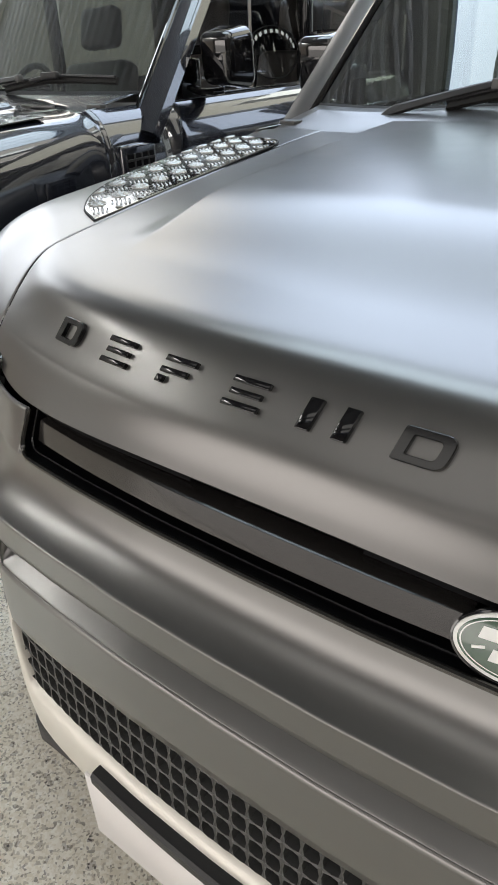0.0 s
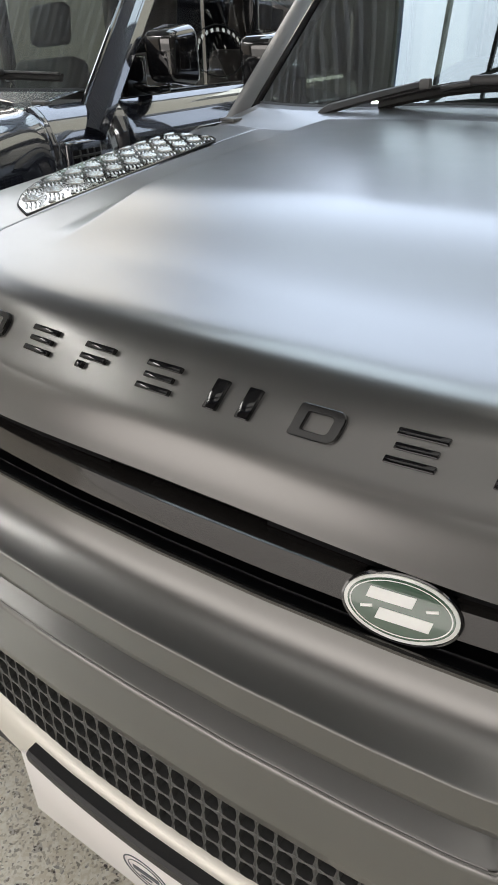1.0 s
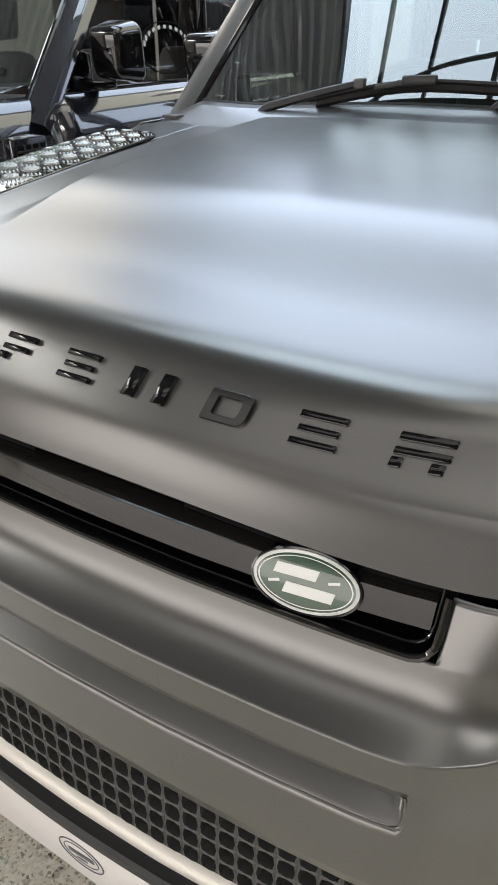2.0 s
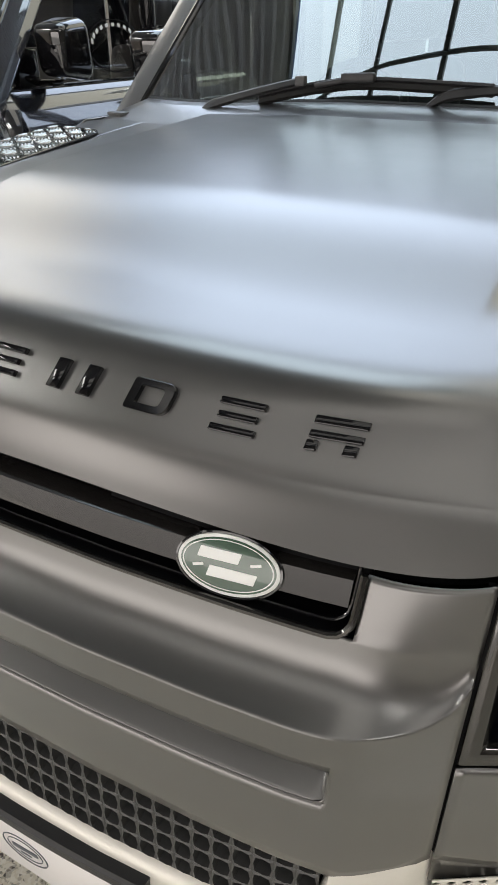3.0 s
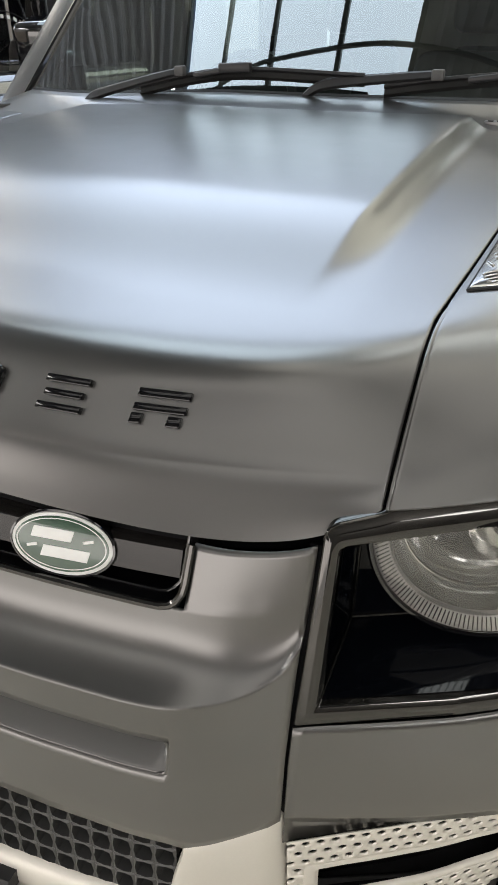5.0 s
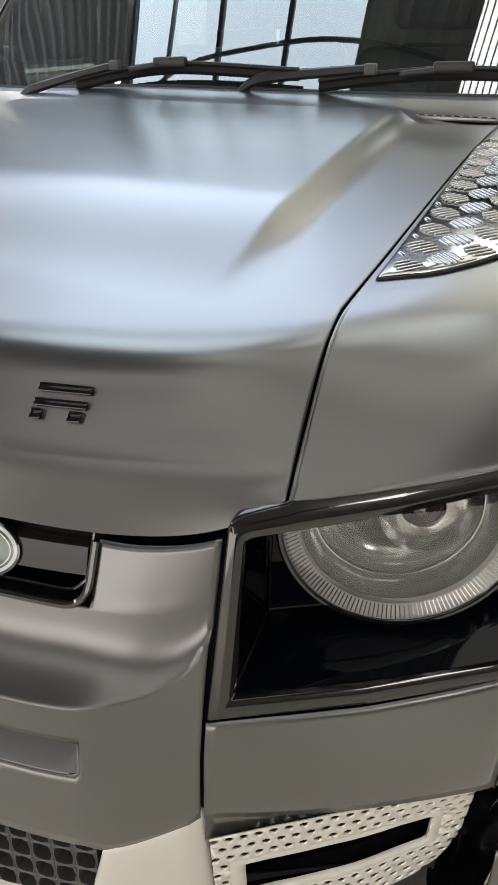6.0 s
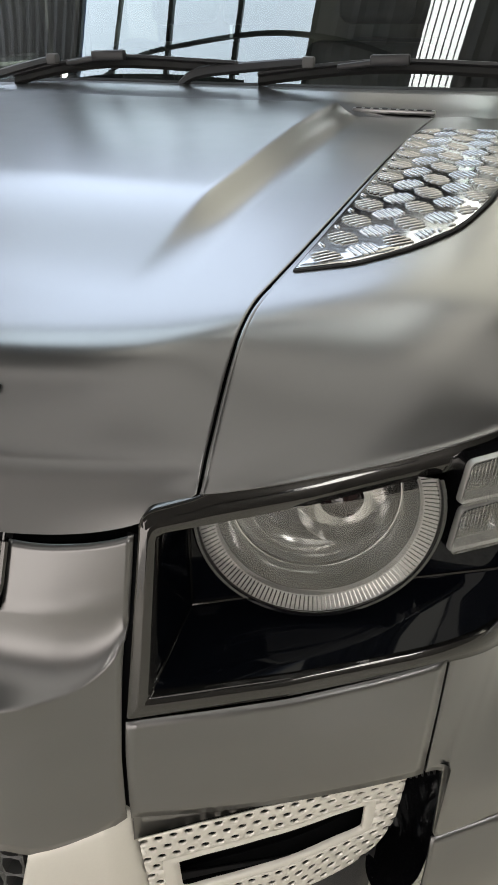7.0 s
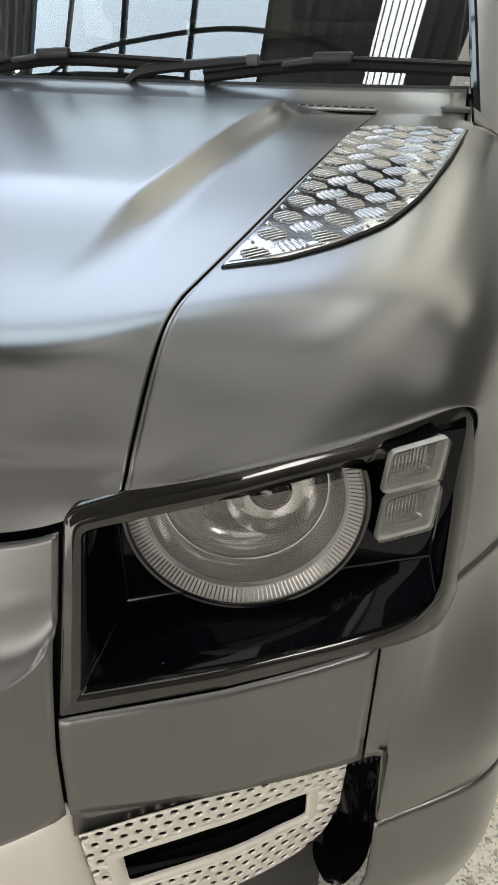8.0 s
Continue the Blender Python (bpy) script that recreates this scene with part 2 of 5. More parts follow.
_ker = np.hanning(23) / np.hanning(23).sum()
_pad = np.concatenate([_fy[1:23][::-1], _fy, np.repeat(_fy[-1], 22)])
_sm = np.convolve(_pad, _ker, "same")[22:-22]
_fy = np.where(_fx < 0.9, _sm, _fy)


def plan_low(x):
    """The same for the mesh and the lip, which bow out a little more in the middle."""
    return plan(x) - 0.009 * np.clip(1 - (np.abs(x) / 0.42) ** 2, 0, 1)


def plan(x):
    """How far the front face stands back at x, seen from above."""
    return np.interp(np.abs(x), _fx, _fy)


_zs = np.linspace(0.3, 1.12, 420)
_k2 = np.hanning(19) / np.hanning(19).sum()


def _soft(xs, ys):
    v = np.interp(_zs, xs, ys)
    return np.convolve(np.concatenate([np.repeat(v[0], 18), v, np.repeat(v[-1], 18)]), _k2, "same")[18:-18]


_lean = _soft([0.3, 0.60, 0.70, 0.787, 0.83, 0.90, 0.95, 1.0, 1.034, 1.12], [-0.026, -0.028, -0.029, -0.024, -0.016, 0.000, 0.018, 0.034, 0.048, 0.09])


def lean(z):
    """The front face's own y at height z."""
    return np.interp(z, _zs, _lean)


CZ, GZ = 0.8775, 0.951      # heights of the ledge under the scooped band and of the grille's lower edge
_cx = np.linspace(0, 0.56, 200)
_cz = np.interp(_cx, [0, 0.46, 0.485, 0.50, 0.515, 0.528, 0.540, 0.549, 0.560], [CZ, CZ, CZ + 0.0002, 0.8785, 0.8820, 0.8885, 0.899, 0.913, 0.940])


def crease(x):
    """Height of the ledge under the scooped band."""
    return np.interp(np.abs(x), _cx, _cz)


def face(x, z):
    """The y of the front panel: upright below the ledge, a hollow band above it that steepens towards the grille."""
    x, z = np.asarray(x, float), np.asarray(z, float)
    cz = crease(x)
    out = sstep(np.abs(x), 0.415, 0.575)
    low = np.minimum(lean(z), np.where(z > 0.83, -0.016, lean(z))) * (1 - out) + np.minimum(lean(z), lean(cz)) * out
    top = (0.051 + 0.50 * (z - GZ)) * (1 - out) + (0.028 + 0.26 * (z - 0.963)) * out
    tz = GZ + 0.012 * out
    t = (z - cz) / (tz - cz)
    foot = -0.016 * (1 - out) + lean(cz) * out
    head = 0.051 * (1 - out) + 0.028 * out
    rise = (head - foot) * (0.42 * t + 0.58 * (1 - np.clip(1 - t, 0, 1) ** 3.6))
    q = np.where(t < 0, (head - foot) * 2.5 * t, np.where(t < 1, rise, 0))
    e = 0.0016 * (1 - 0.6 * out)
    band = low + 0.5 * (q + np.sqrt(q * q + e * e)) - 0.5 * e * np.clip(t, 0, 1)
    return plan(x) + np.where(t < 1, band, top)


def skin(x, z):
    """The y of the plain corner surface, with no band."""
    return plan(x) + lean(z)


EDGE = [(1.30, 1.265), (1.15, 1.260), (1.00, 1.252), (0.85, 1.238), (0.70, 1.222), (0.55, 1.205), (0.45, 1.1945), (0.37, 1.187), (0.325, 1.1825), (0.288, 1.177), (0.258, 1.164), (0.224, 1.138), (0.196, 1.110), (0.176, 1.090), (0.167, 1.0800), (0.162, 1.0735), (0.158, 1.068), (0.151, 1.0615), (0.146, 1.056)]
MID = [(1.30, 1.248), (1.15, 1.244), (1.00, 1.238), (0.85, 1.230), (0.70, 1.219), (0.55, 1.207), (0.42, 1.1935), (0.31, 1.182), (0.225, 1.1738), (0.180, 1.1690), (0.157, 1.1580), (0.130, 1.131), (0.107, 1.102), (0.0945, 1.0860), (0.0868, 1.0735), (0.0815, 1.0615), (0.0770, 1.0510), (0.0705, 1.0370), (0.062, 1.022)]
POW = [2, 2, 2, 2, 2, 2, 2, 2, 3, 4.5, 5, 3.4, 2.9, 2.8, 2.75, 2.7, 2.65, 2.6, 2.5]


def seam(y):
    """x of the gap between bonnet and wing."""
    return 0.606 + 0.10 * np.clip(np.asarray(y, float) - 0.33, 0, 2)


NP = 170
_mid, _edge, _pow = bsp(MID, NP), bsp(EDGE, NP), bsp(np.array(POW)[:, None], NP)[:, 0]


def bulge(x, y):
    """The raised middle of the bonnet, with a crisp crest along each side."""
    h = 0.029 * sstep(y, 0.30, 0.60)
    xb = 0.455 + 0.042 * (y - 0.41)
    t = (np.abs(x) - xb) / 0.060
    t = np.clip(0.5 * (t + np.sqrt(t * t + 0.0016)), 0, 1)
    return h * (1 - t) ** 2 + 0.004 * sstep(y, 0.2, 0.6) * (1 - (np.abs(x) / 0.62) ** 2)


_low = np.clip((1.075 - _mid[:, 1]) / 0.053, 0, 1)


def section(u):
    """y and z down the bonnet at the share u of its half width; the lower edge droops a little, then steps up over the lamp."""
    w = np.abs(u) ** (_pow + (4.5 - _pow) * _low)
    v = np.abs(u) ** (_pow + (12 - _pow) * _low)
    drop = 0.011 * _low
    y = _mid[:, 0] + (_edge[:, 0] - _mid[:, 0]) * w
    z = _mid[:, 1] - drop * u * u + (_edge[:, 1] - _mid[:, 1] + drop) * v
    return y, z


def bonnet_points(us):
    G = np.zeros((NP, len(us), 3))
    for j, u in enumerate(us):
        y, z = section(u)
        x = u * (seam(y) - 0.0035)
        G[:, j] = np.stack([x, y, z + bulge(x, y)], 1)
    return G


def bonnet_y(x, z):
    """The y of the bonnet's nose at x and z, and the way it faces there."""
    y, zz = section(x / 0.6025)
    k = slice(NP // 2, NP)
    yy = np.interp(-z, -zz[k], y[k])
    ya, yb = np.interp(-z - 0.012, -zz[k], y[k]), np.interp(-z + 0.012, -zz[k], y[k])
    return yy, (ya - yb) / 0.024


def wing_top(x, y):
    """Height of the wing's top beside the bonnet."""
    e = np.array(EDGE)
    return np.interp(y, e[::-1, 0], e[::-1, 1]) + 0.004 * np.sin(np.clip((np.asarray(x) - 0.61) / 0.27, 0, 1) * np.pi)


def wing_points(n=44, m=70):
    """Stations from the bonnet gap over the shoulder and down the side, each from rear to front."""
    st = []
    s0 = [(seam(y), y, z) for y, z in EDGE]
    st.append(s0)
    st.append([(seam(y) + 0.03, y + 0.012 * sstep(-y, -0.5, -0.25), z + 0.001) for y, z in EDGE])
    def nose(xr, xf, top, drop, y_end, z_end):
        """A station that runs forward at the height top and rolls over to (y_end, z_end)."""
        ys = [1.30, 1.15, 1.00, 0.85] + [y_end + d for d in (0.45, 0.40, 0.35, 0.30, 0.26, 0.22, 0.18, 0.15, 0.12, 0.095, 0.072, 0.052, 0.034, 0.016, 0.0)]
        pts = []
        for k, y in enumerate(ys):
            zt = float(wing_top(0.62, y)) + top
            t = (y - y_end) / 0.20
            z = z_end + (zt - z_end) * float(np.interp(t, [0, 0.05, 0.10, 0.17, 0.30, 0.45, 0.60, 0.75, 0.90, 1.05, 1.2], [0, 0.17, 0.30, 0.42, 0.58, 0.735, 0.85, 0.925, 0.97, 0.992, 1.0]))
            x = np.interp(y, [y_end, y_end + 0.12, 0.9, 1.3], [xf, xf + (xr - xf) * 0.45, xr, xr + 0.004])
            pts.append((x, y, z))
        return pts
    st.append(nose(0.745, 0.700, 0.004, 0, 0.180, 1.070))
    st.append(nose(0.830, 0.780, 0.002, 0, 0.222, 1.081))
    st.append(nose(0.905, 0.852, -0.006, 0, 0.272, 1.092))
    st.append(nose(0.955, 0.900, -0.024, 0, 0.325, 1.098))
    st.append(nose(0.990, 0.924, -0.062, 0, 0.352, 1.090))
    st.append(nose(1.006, 0.931, -0.120, 0, 0.362, 1.075))
    for z in (1.04, 0.98, 0.92, 0.875):
        x1 = 0.930
        y1 = float(skin(x1, z)) + 0.002
        ys = np.array([1.30, 1.15, 1.0, 0.95, 0.9, 0.85, 0.80, 0.75, 0.70, 0.66, 0.62, 0.58, 0.55, 0.52, 0.49, 0.46, 0.44, 0.42, 0])
        ys[-1] = y1
        st.append([(x1 + (1.016 - x1) * np.interp(y, [y1, y1 + 0.08, y1 + 0.22, 0.9], [0, np.interp(z, [0.875, 1.04], [0.80, 0.5]), 0.93, 1.0]), y, z) for y in ys])
    S = np.array(st)
    S = bsp(S, n)
    S = bsp(S.transpose(1, 0, 2), m).transpose(1, 0, 2)
    # even out the curvature, with the edge along the bonnet held
    hold = 0.5 * sstep(np.arange(n), 0, 9)[1:-1, None, None]
    for _ in range(30):
        S[1:-1, 1:-1] += hold * (0.25 * (S[:-2, 1:-1] + S[2:, 1:-1] + S[1:-1, :-2] + S[1:-1, 2:]) - S[1:-1, 1:-1])
    return S


def outline(pts, r, n=5):
    """A closed polygon with its corners rounded by r (one radius, or one for each)."""
    P = [Vector(p) for p in pts]
    rs = r if isinstance(r, (list, tuple)) else [r] * len(P)
    out = []
    for i, p in enumerate(P):
        a, b = P[i - 1] - p, P[(i + 1) % len(P)] - p
        d = min(rs[i], a.length * 0.49, b.length * 0.49)
        s, e = p + a.normalized() * d, p + b.normalized() * d
        for k in range(n + 1):
            t = k / n
            out.append(tuple((1 - t) ** 2 * s + 2 * t * (1 - t) * p + t * t * e))
    return out


def loops(rings, cap=False):
    """Faces between closed rings that have the same number of points."""
    G = np.array(rings, float)
    bm = grid(G, closed=True)
    if cap:
        bm.verts.ensure_lookup_table()
        n = G.shape[1]
        bm.faces.new([bm.verts[i] for i in range(len(bm.verts) - n, len(bm.verts))])
    return bm


SLOT0, SLOT1 = 0.7840, 0.8285      # lower and upper edge of the slot in the front panel


# ---------------------------------------------------------------- parts of the car
def front_panel(root, paint):
    xs = np.unique(np.round(np.concatenate([np.linspace(-0.5532, 0.5532, 161), [-0.437, 0.437, -0.446, 0.446]]), 4))
    h = GZ - CZ
    zs = np.unique(np.round(np.concatenate([np.linspace(0.655, SLOT0, 9), np.linspace(SLOT0, SLOT1, 5), np.linspace(SLOT1, CZ - 0.005, 6), CZ + np.linspace(-0.005, 0.005, 15), CZ + h * (0.064 + 0.936 * np.linspace(0, 1, 30) ** 1.3), np.linspace(GZ, 1.03, 10)]), 5))
    X, Z = np.meshgrid(xs, zs)
    # the lower edge dips between the mesh and the corner, the upper edge follows the bonnet
    low = np.interp(np.abs(X), [0, 0.44, 0.47, 0.52, 0.556], [0.672, 0.664, 0.652, 0.658, 0.688])
    edge = bonnet_points(np.linspace(0, 1, 60))[-1]
    top = np.interp(np.abs(X), edge[:, 0], edge[:, 2]) - 0.0045
    cz = crease(X)
    Zm = np.where(Z < SLOT0, low + (Z - 0.655) / (SLOT0 - 0.655) * (SLOT0 - low), Z)
    Zm = np.where(Z > SLOT1, SLOT1 + (Z - SLOT1) / (CZ - SLOT1) * (cz - SLOT1), Zm)
    Zm = np.where(Z > CZ, cz + (Z - CZ) / h * (GZ - cz), Zm)
    Zm = np.where(Z > GZ, GZ + (Z - GZ) / (1.03 - GZ) * (top - GZ), Zm)
    G = np.stack([X, face(X, Zm), Zm], 2)
    def keep(i, j):
        x, z = (xs[j] + xs[j + 1]) / 2, (zs[i] + zs[i + 1]) / 2
        return not ((abs(x) < 0.437 and z > GZ) or (abs(x) < 0.446 and SLOT0 < z < SLOT1))
    panel = part("front_panel", grid(G, keep=keep), paint, root, "satin grey front panel with a hollow band under the grille", thick=0.003, sharp=60)
    # recessed slot, deep at its top and running out towards its lower edge, with rounded ends
    xq = np.concatenate([[-0.4465, -0.4455, -0.443, -0.438, -0.430], np.linspace(-0.42, 0.42, 61), [0.430, 0.438, 0.443, 0.4455, 0.4465]])
    rows = [(0.0, 0.0), (0.012, 0.0012), (0.022, 0.012), (0.030, 0.040), (0.050, 0.0560)] + [(k, 0.060 * (1 - k) - 0.0012 * k) for k in (0.1, 0.3, 0.5, 0.7, 0.85, 0.93, 0.965)] + [(1.0, 0.0)]
    G = []
    for k, d in rows:
        z = SLOT1 + 0.0004 - (SLOT1 - SLOT0 + 0.0008) * k
        G.append([(x, float(face(x, z)) + d * math.sqrt(max(0.0, 1 - (max(0.0, abs(x) - 0.430) / 0.0165) ** 2)), z) for x in xq])
    part("recess", grid(np.array(G)), paint, panel, thick=0.002, sharp=50)
    for sd in (-1, 1):
        P = np.array([(sd * x, float(face(x, z)) - 0.0002, z) for x, z in ((0.443, SLOT1 - 0.001), (0.4462, SLOT1 - 0.006), (0.4468, 0.80), (0.4462, SLOT0 + 0.006), (0.443, SLOT0 + 0.001), (0.435, SLOT0))])
        part("end_rib", tube(bsp(P, 16), 0.0017, 8), paint, panel)


def grille(root, gloss):
    xq = np.linspace(-0.437, 0.437, 61)
    edge = bonnet_points(np.linspace(0, 1, 30))[-1]
    def at(x, z, d):
        top = float(np.interp(abs(x), edge[:, 0], edge[:, 1])) + 0.004
        t = (z - 0.951) / 0.064
        return (x, float(face(x, 0.951)) * (1 - t) + top * t + d, z)
    rows = [(1.013, 0.006), (1.020, 0.085), (0.938, 0.085), (0.949, 0.0)]
    bm = grid(np.array([[at(x, z, d) for x in xq] for z, d in rows]))
    for s in (-0.437, 0.437):
        add(bm, grid(np.array([[at(s, 1.03, 0), at(s, 0.946, 0)], [at(s, 1.03, 0.085), at(s, 0.938, 0.085)]])))
    box_ob = part("grille", bm, SHELL, root, "deep gloss-black grille slot", smooth=False)
    # frame along the bottom and both ends
    pts = [(-0.434, 1.012), (-0.434, 0.976), (-0.4325, 0.966), (-0.428, 0.958), (-0.421, 0.953), (-0.412, 0.951)] + [(x, 0.951) for x in np.linspace(-0.40, 0.40, 41)] + [(0.412, 0.951), (0.421, 0.953), (0.428, 0.958), (0.4325, 0.966), (0.434, 0.976), (0.434, 1.012)]
    P = np.array([(x, float(face(x, min(z, 0.9505))) + 0.50 * max(0.0, z - 0.9505) - 0.0028, z) for x, z in pts])
    part("frame", tube(P, 0.0042, 8), gloss, box_ob, "dark chrome grille frame")
    P2 = np.array([(x * 0.982, float(face(x * 0.98, max(z, 0.955))) + 0.010, z + (0.006 if abs(x) < 0.43 else 0.003)) for x, z in pts])
    part("inner_frame", tube(P2, 0.0020, 8), PIANO, box_ob)
    # broad bar, broken by the badge
    def bar(x0, x1, n):
        xs = np.linspace(x0, x1, n)
        path = np.array([(x, 0.47 * float(face(x, 0.951)) + 0.53 * (0.066 + 0.084 * (abs(x) / 0.6025) ** 2.5) + 0.002, 0.984) for x in xs])
        sec = [(-0.0165, 0.0), (-0.0150, -0.004), (0.0150, -0.004), (0.0165, 0.0), (0.0165, 0.028), (-0.0165, 0.028)]
        B = np.array([0, 1.0, 0.0])
        A = np.array([0, 0.34, 0.94])
        return sweep(path, sec, [(A, B)] * n)
    part("bar", bar(-0.414, 0.244, 40), BARM, box_ob, "broad gloss anthracite bar", sharp=25)
    part("bar", bar(0.338, 0.422, 8), BARM, box_ob, sharp=25)
    part("bolt", moved(lathe([(0.0, 0.004), (0.007, 0.004), (0.0085, 0), (0.0085, -0.02)], 16), pose(-0.052, at(-0.05, 1.0, 0.03)[1], 1.017, 75)), PLASTIC, box_ob)
    for x in (0.235, 0.36):
        part("clip", box(x - 0.012, x + 0.012, at(x, 1, 0.02)[1], at(x, 1, 0.05)[1], 0.945, 1.022, 0.004), PIANO, box_ob)


def ellipse(a, b, n=48):
    return [(a * math.cos(t), b * math.sin(t)) for t in np.linspace(0, 2 * math.pi, n, endpoint=False)]


def dome(a, b, h, edge, n=48):
    """An oval plate: (scale, height) rings from the rim to the middle."""
    R = [[(x * s, y * s, z) for x, y in ellipse(a, b, n)] for s, z in edge]
    bm = loops(R)
    bm.verts.ensure_lookup_table()
    bm.faces.new([bm.verts[i] for i in range(len(bm.verts) - n, len(bm.verts))])
    return bm


def badge(root):
    m = pose(0.292, 0.0555, 0.983, 66, 0, 8) @ Matrix.Scale(0.90, 4)
    rim = part("badge", moved(dome(0.0685, 0.0405, 0, [(0.9, -0.02), (0.97, -0.008), (1, -0.004), (1, 0.002), (0.985, 0.0055), (0.95, 0.006), (0.93, 0.0035)]), m), PIANO, root, "oval badge with a green field and white ring")
    part("ring", moved(dome(0.0645, 0.0365, 0, [(1, 0.003), (1, 0.0052), (0.98, 0.0058)]), m), BWHITE, rim)
    part("field", moved(dome(0.0600, 0.0325, 0, [(1, 0.004), (1, 0.0064), (0.96, 0.0068)]), m), GREEN, rim)
    thin = loops([[(x * s, y * s * (1 if s > 0.99 else 0.996), z) for x, y in ellipse(0.0575, 0.0300)] for s, z in ((1, 0.0066), (1, 0.0072), (0.972, 0.0072), (0.972, 0.0066))])
    part("inner_line", moved(thin, m), BWHITE, rim)
    # plain bars where the lettering stands
    for x0, y0, w, h in ((-0.012, 0.0105, 0.052, 0.0135), (0.006, -0.0105, 0.060, 0.0135)):
        b = box(-w / 2, w / 2, -h / 2, h / 2, 0.0066, 0.0076, 0.0004, 1)
        for v in b.verts:
            v.co.x += 0.25 * v.co.y
        part("bar", moved(b, m @ pose(x0, y0, 0)), BWHITE, rim)
    for x0, y0 in ((0.034, 0.0075), (-0.037, -0.0062)):
        b = box(-0.007, 0.007, -0.0018, 0.0018, 0.0066, 0.0076, 0.0004, 1)
        part("dash", moved(b, m @ pose(x0, y0, 0, 0, 0, 15)), BWHITE, rim)


def marks(root, mat):
    """Raised gloss-black marks in a row across the nose: plain bars and rings in place of the letters."""
    H = 0.0375
    shapes = {
        "ring": [("ring", 0, 0, 1.0, 1.0)],
        "three": [("bar", 0, 0.40, 1.0, 0.21), ("bar", 0, 0.0, 0.86, 0.20), ("bar", 0, -0.40, 1.0, 0.21)],
        "two": [("bar", 0, 0.39, 1.0, 0.22), ("bar", -0.06, -0.03, 0.86, 0.21), ("bar", -0.39, -0.36, 0.22, 0.26)],
        "pair": [("bar", -0.36, 0, 0.27, 1.0), ("bar", 0.36, 0, 0.27, 1.0)],
        "foot": [("bar", 0, 0.38, 1.0, 0.24), ("bar", 0, -0.02, 1.0, 0.22), ("bar", -0.39, -0.34, 0.22, 0.30), ("bar", 0.33, -0.34, 0.26, 0.30)],
    }
    row = [(-0.385, 0.052, "ring"), (-0.275, 0.050, "three"), (-0.168, 0.050, "two"), (-0.060, 0.051, "three"), (0.049, 0.062, "pair"), (0.158, 0.056, "ring"), (0.265, 0.052, "three"), (0.372, 0.056, "foot")]
    for xc, w, kind in row:
        y, dydz = bonnet_y(xc, 1.119)
        ya, yb = bonnet_y(xc - 0.02, 1.119)[0], bonnet_y(xc + 0.02, 1.119)[0]
        ax = Vector((0.04, yb - ya, 0)).normalized()
        up = Vector((0, dydz, 1)).normalized()
        up = (up - ax * up.dot(ax)).normalized()
        nn = ax.cross(up)
        m = Matrix((ax.to_4d(), up.to_4d(), nn.to_4d(), (0, 0, 0, 1))).transposed()
        m.translation = Vector((xc, y, 1.119)) + nn * 0.0005
        for r in range(3):
            m[3][r] = 0
        first = None
        for sort, cx, cy, sw, sh in shapes[kind]:
            if sort == "ring":
                o = outline([(-w / 2, -H / 2), (w / 2, -H / 2), (w / 2, H / 2), (-w / 2, H / 2)], [0.004, 0.013, 0.013, 0.004], 5)
                inn = outline([(-w / 2 + 0.0125, -H / 2 + 0.0085), (w / 2 - 0.0125, -H / 2 + 0.0085), (w / 2 - 0.0125, H / 2 - 0.0085), (-w / 2 + 0.0125, H / 2 - 0.0085)], [0.002, 0.006, 0.006, 0.002], 5)
                b = loops([[(x, yy, -0.002) for x, yy in o], [(x, yy, 0.0055) for x, yy in o], [(x * 0.965, yy * 0.95, 0.0068) for x, yy in o], [(x * 1.04, yy * 1.07, 0.0068) for x, yy in inn], [(x, yy, 0.0055) for x, yy in inn], [(x, yy, -0.002) for x, yy in inn]])
            else:
                a, h = w * sw / 2, H * sh / 2
                b = box(-a, a, -h, h, -0.002, 0.0068, 0.0013, 2)
                bmesh.ops.translate(b, vec=(w * cx, H * cy, 0), verts=b.verts)
            for v in b.verts:
                v.co.x += 0.22 * v.co.y
            if first is None:
                first = part("raised_mark", moved(b, m), mat, root, "raised gloss-black mark on the bonnet's nose", sharp=25)
            else:
                part("bar", moved(b, m), mat, first, sharp=25)


def lower_grille(root):
    """Mesh of rounded cells between panel and lip."""
    bm = bmesh.new()
    cols, rows, w, h = 34, 4, 0.0263, 0.0335
    x0, z1 = -cols * w / 2, 0.672
    for c in range(cols):
        for r in range(rows):
            cx, cz = x0 + (c + 0.5) * w, z1 - (r + 0.5) * h
            o = [(cx + sx * w / 2, cz + sz * h / 2) for sx, sz in ((-1, -1), (0, -1), (1, -1), (1, 0), (1, 1), (0, 1), (-1, 1), (-1, 0))]
            i = [(cx + sx * w * 0.44, cz + sz * h * 0.45) for sx, sz in ((-0.8, -0.85), (0, -1), (0.8, -0.85), (1, 0), (0.8, 0.85), (0, 1), (-0.8, 0.85), (-1, 0))]
            f = lambda p, d: (p[0], float(plan_low(p[0])) - 0.022 + d - 0.06 * (0.658 - p[1]), p[1])
            rings = [[f(p, 0.0015) for p in o], [f(p, 0) for p in i], [f(p, 0.020) for p in i]]
            add_rings(bm, rings)
    g = part("lower_grille", bm, MESHPL, root, "grey plastic mesh with rounded cells", sharp=30)
    # near-black sheet close behind the cells, its colour gives their inner shade
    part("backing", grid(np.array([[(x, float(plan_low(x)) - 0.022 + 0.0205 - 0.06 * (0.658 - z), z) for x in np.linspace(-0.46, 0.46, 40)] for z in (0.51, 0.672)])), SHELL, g)


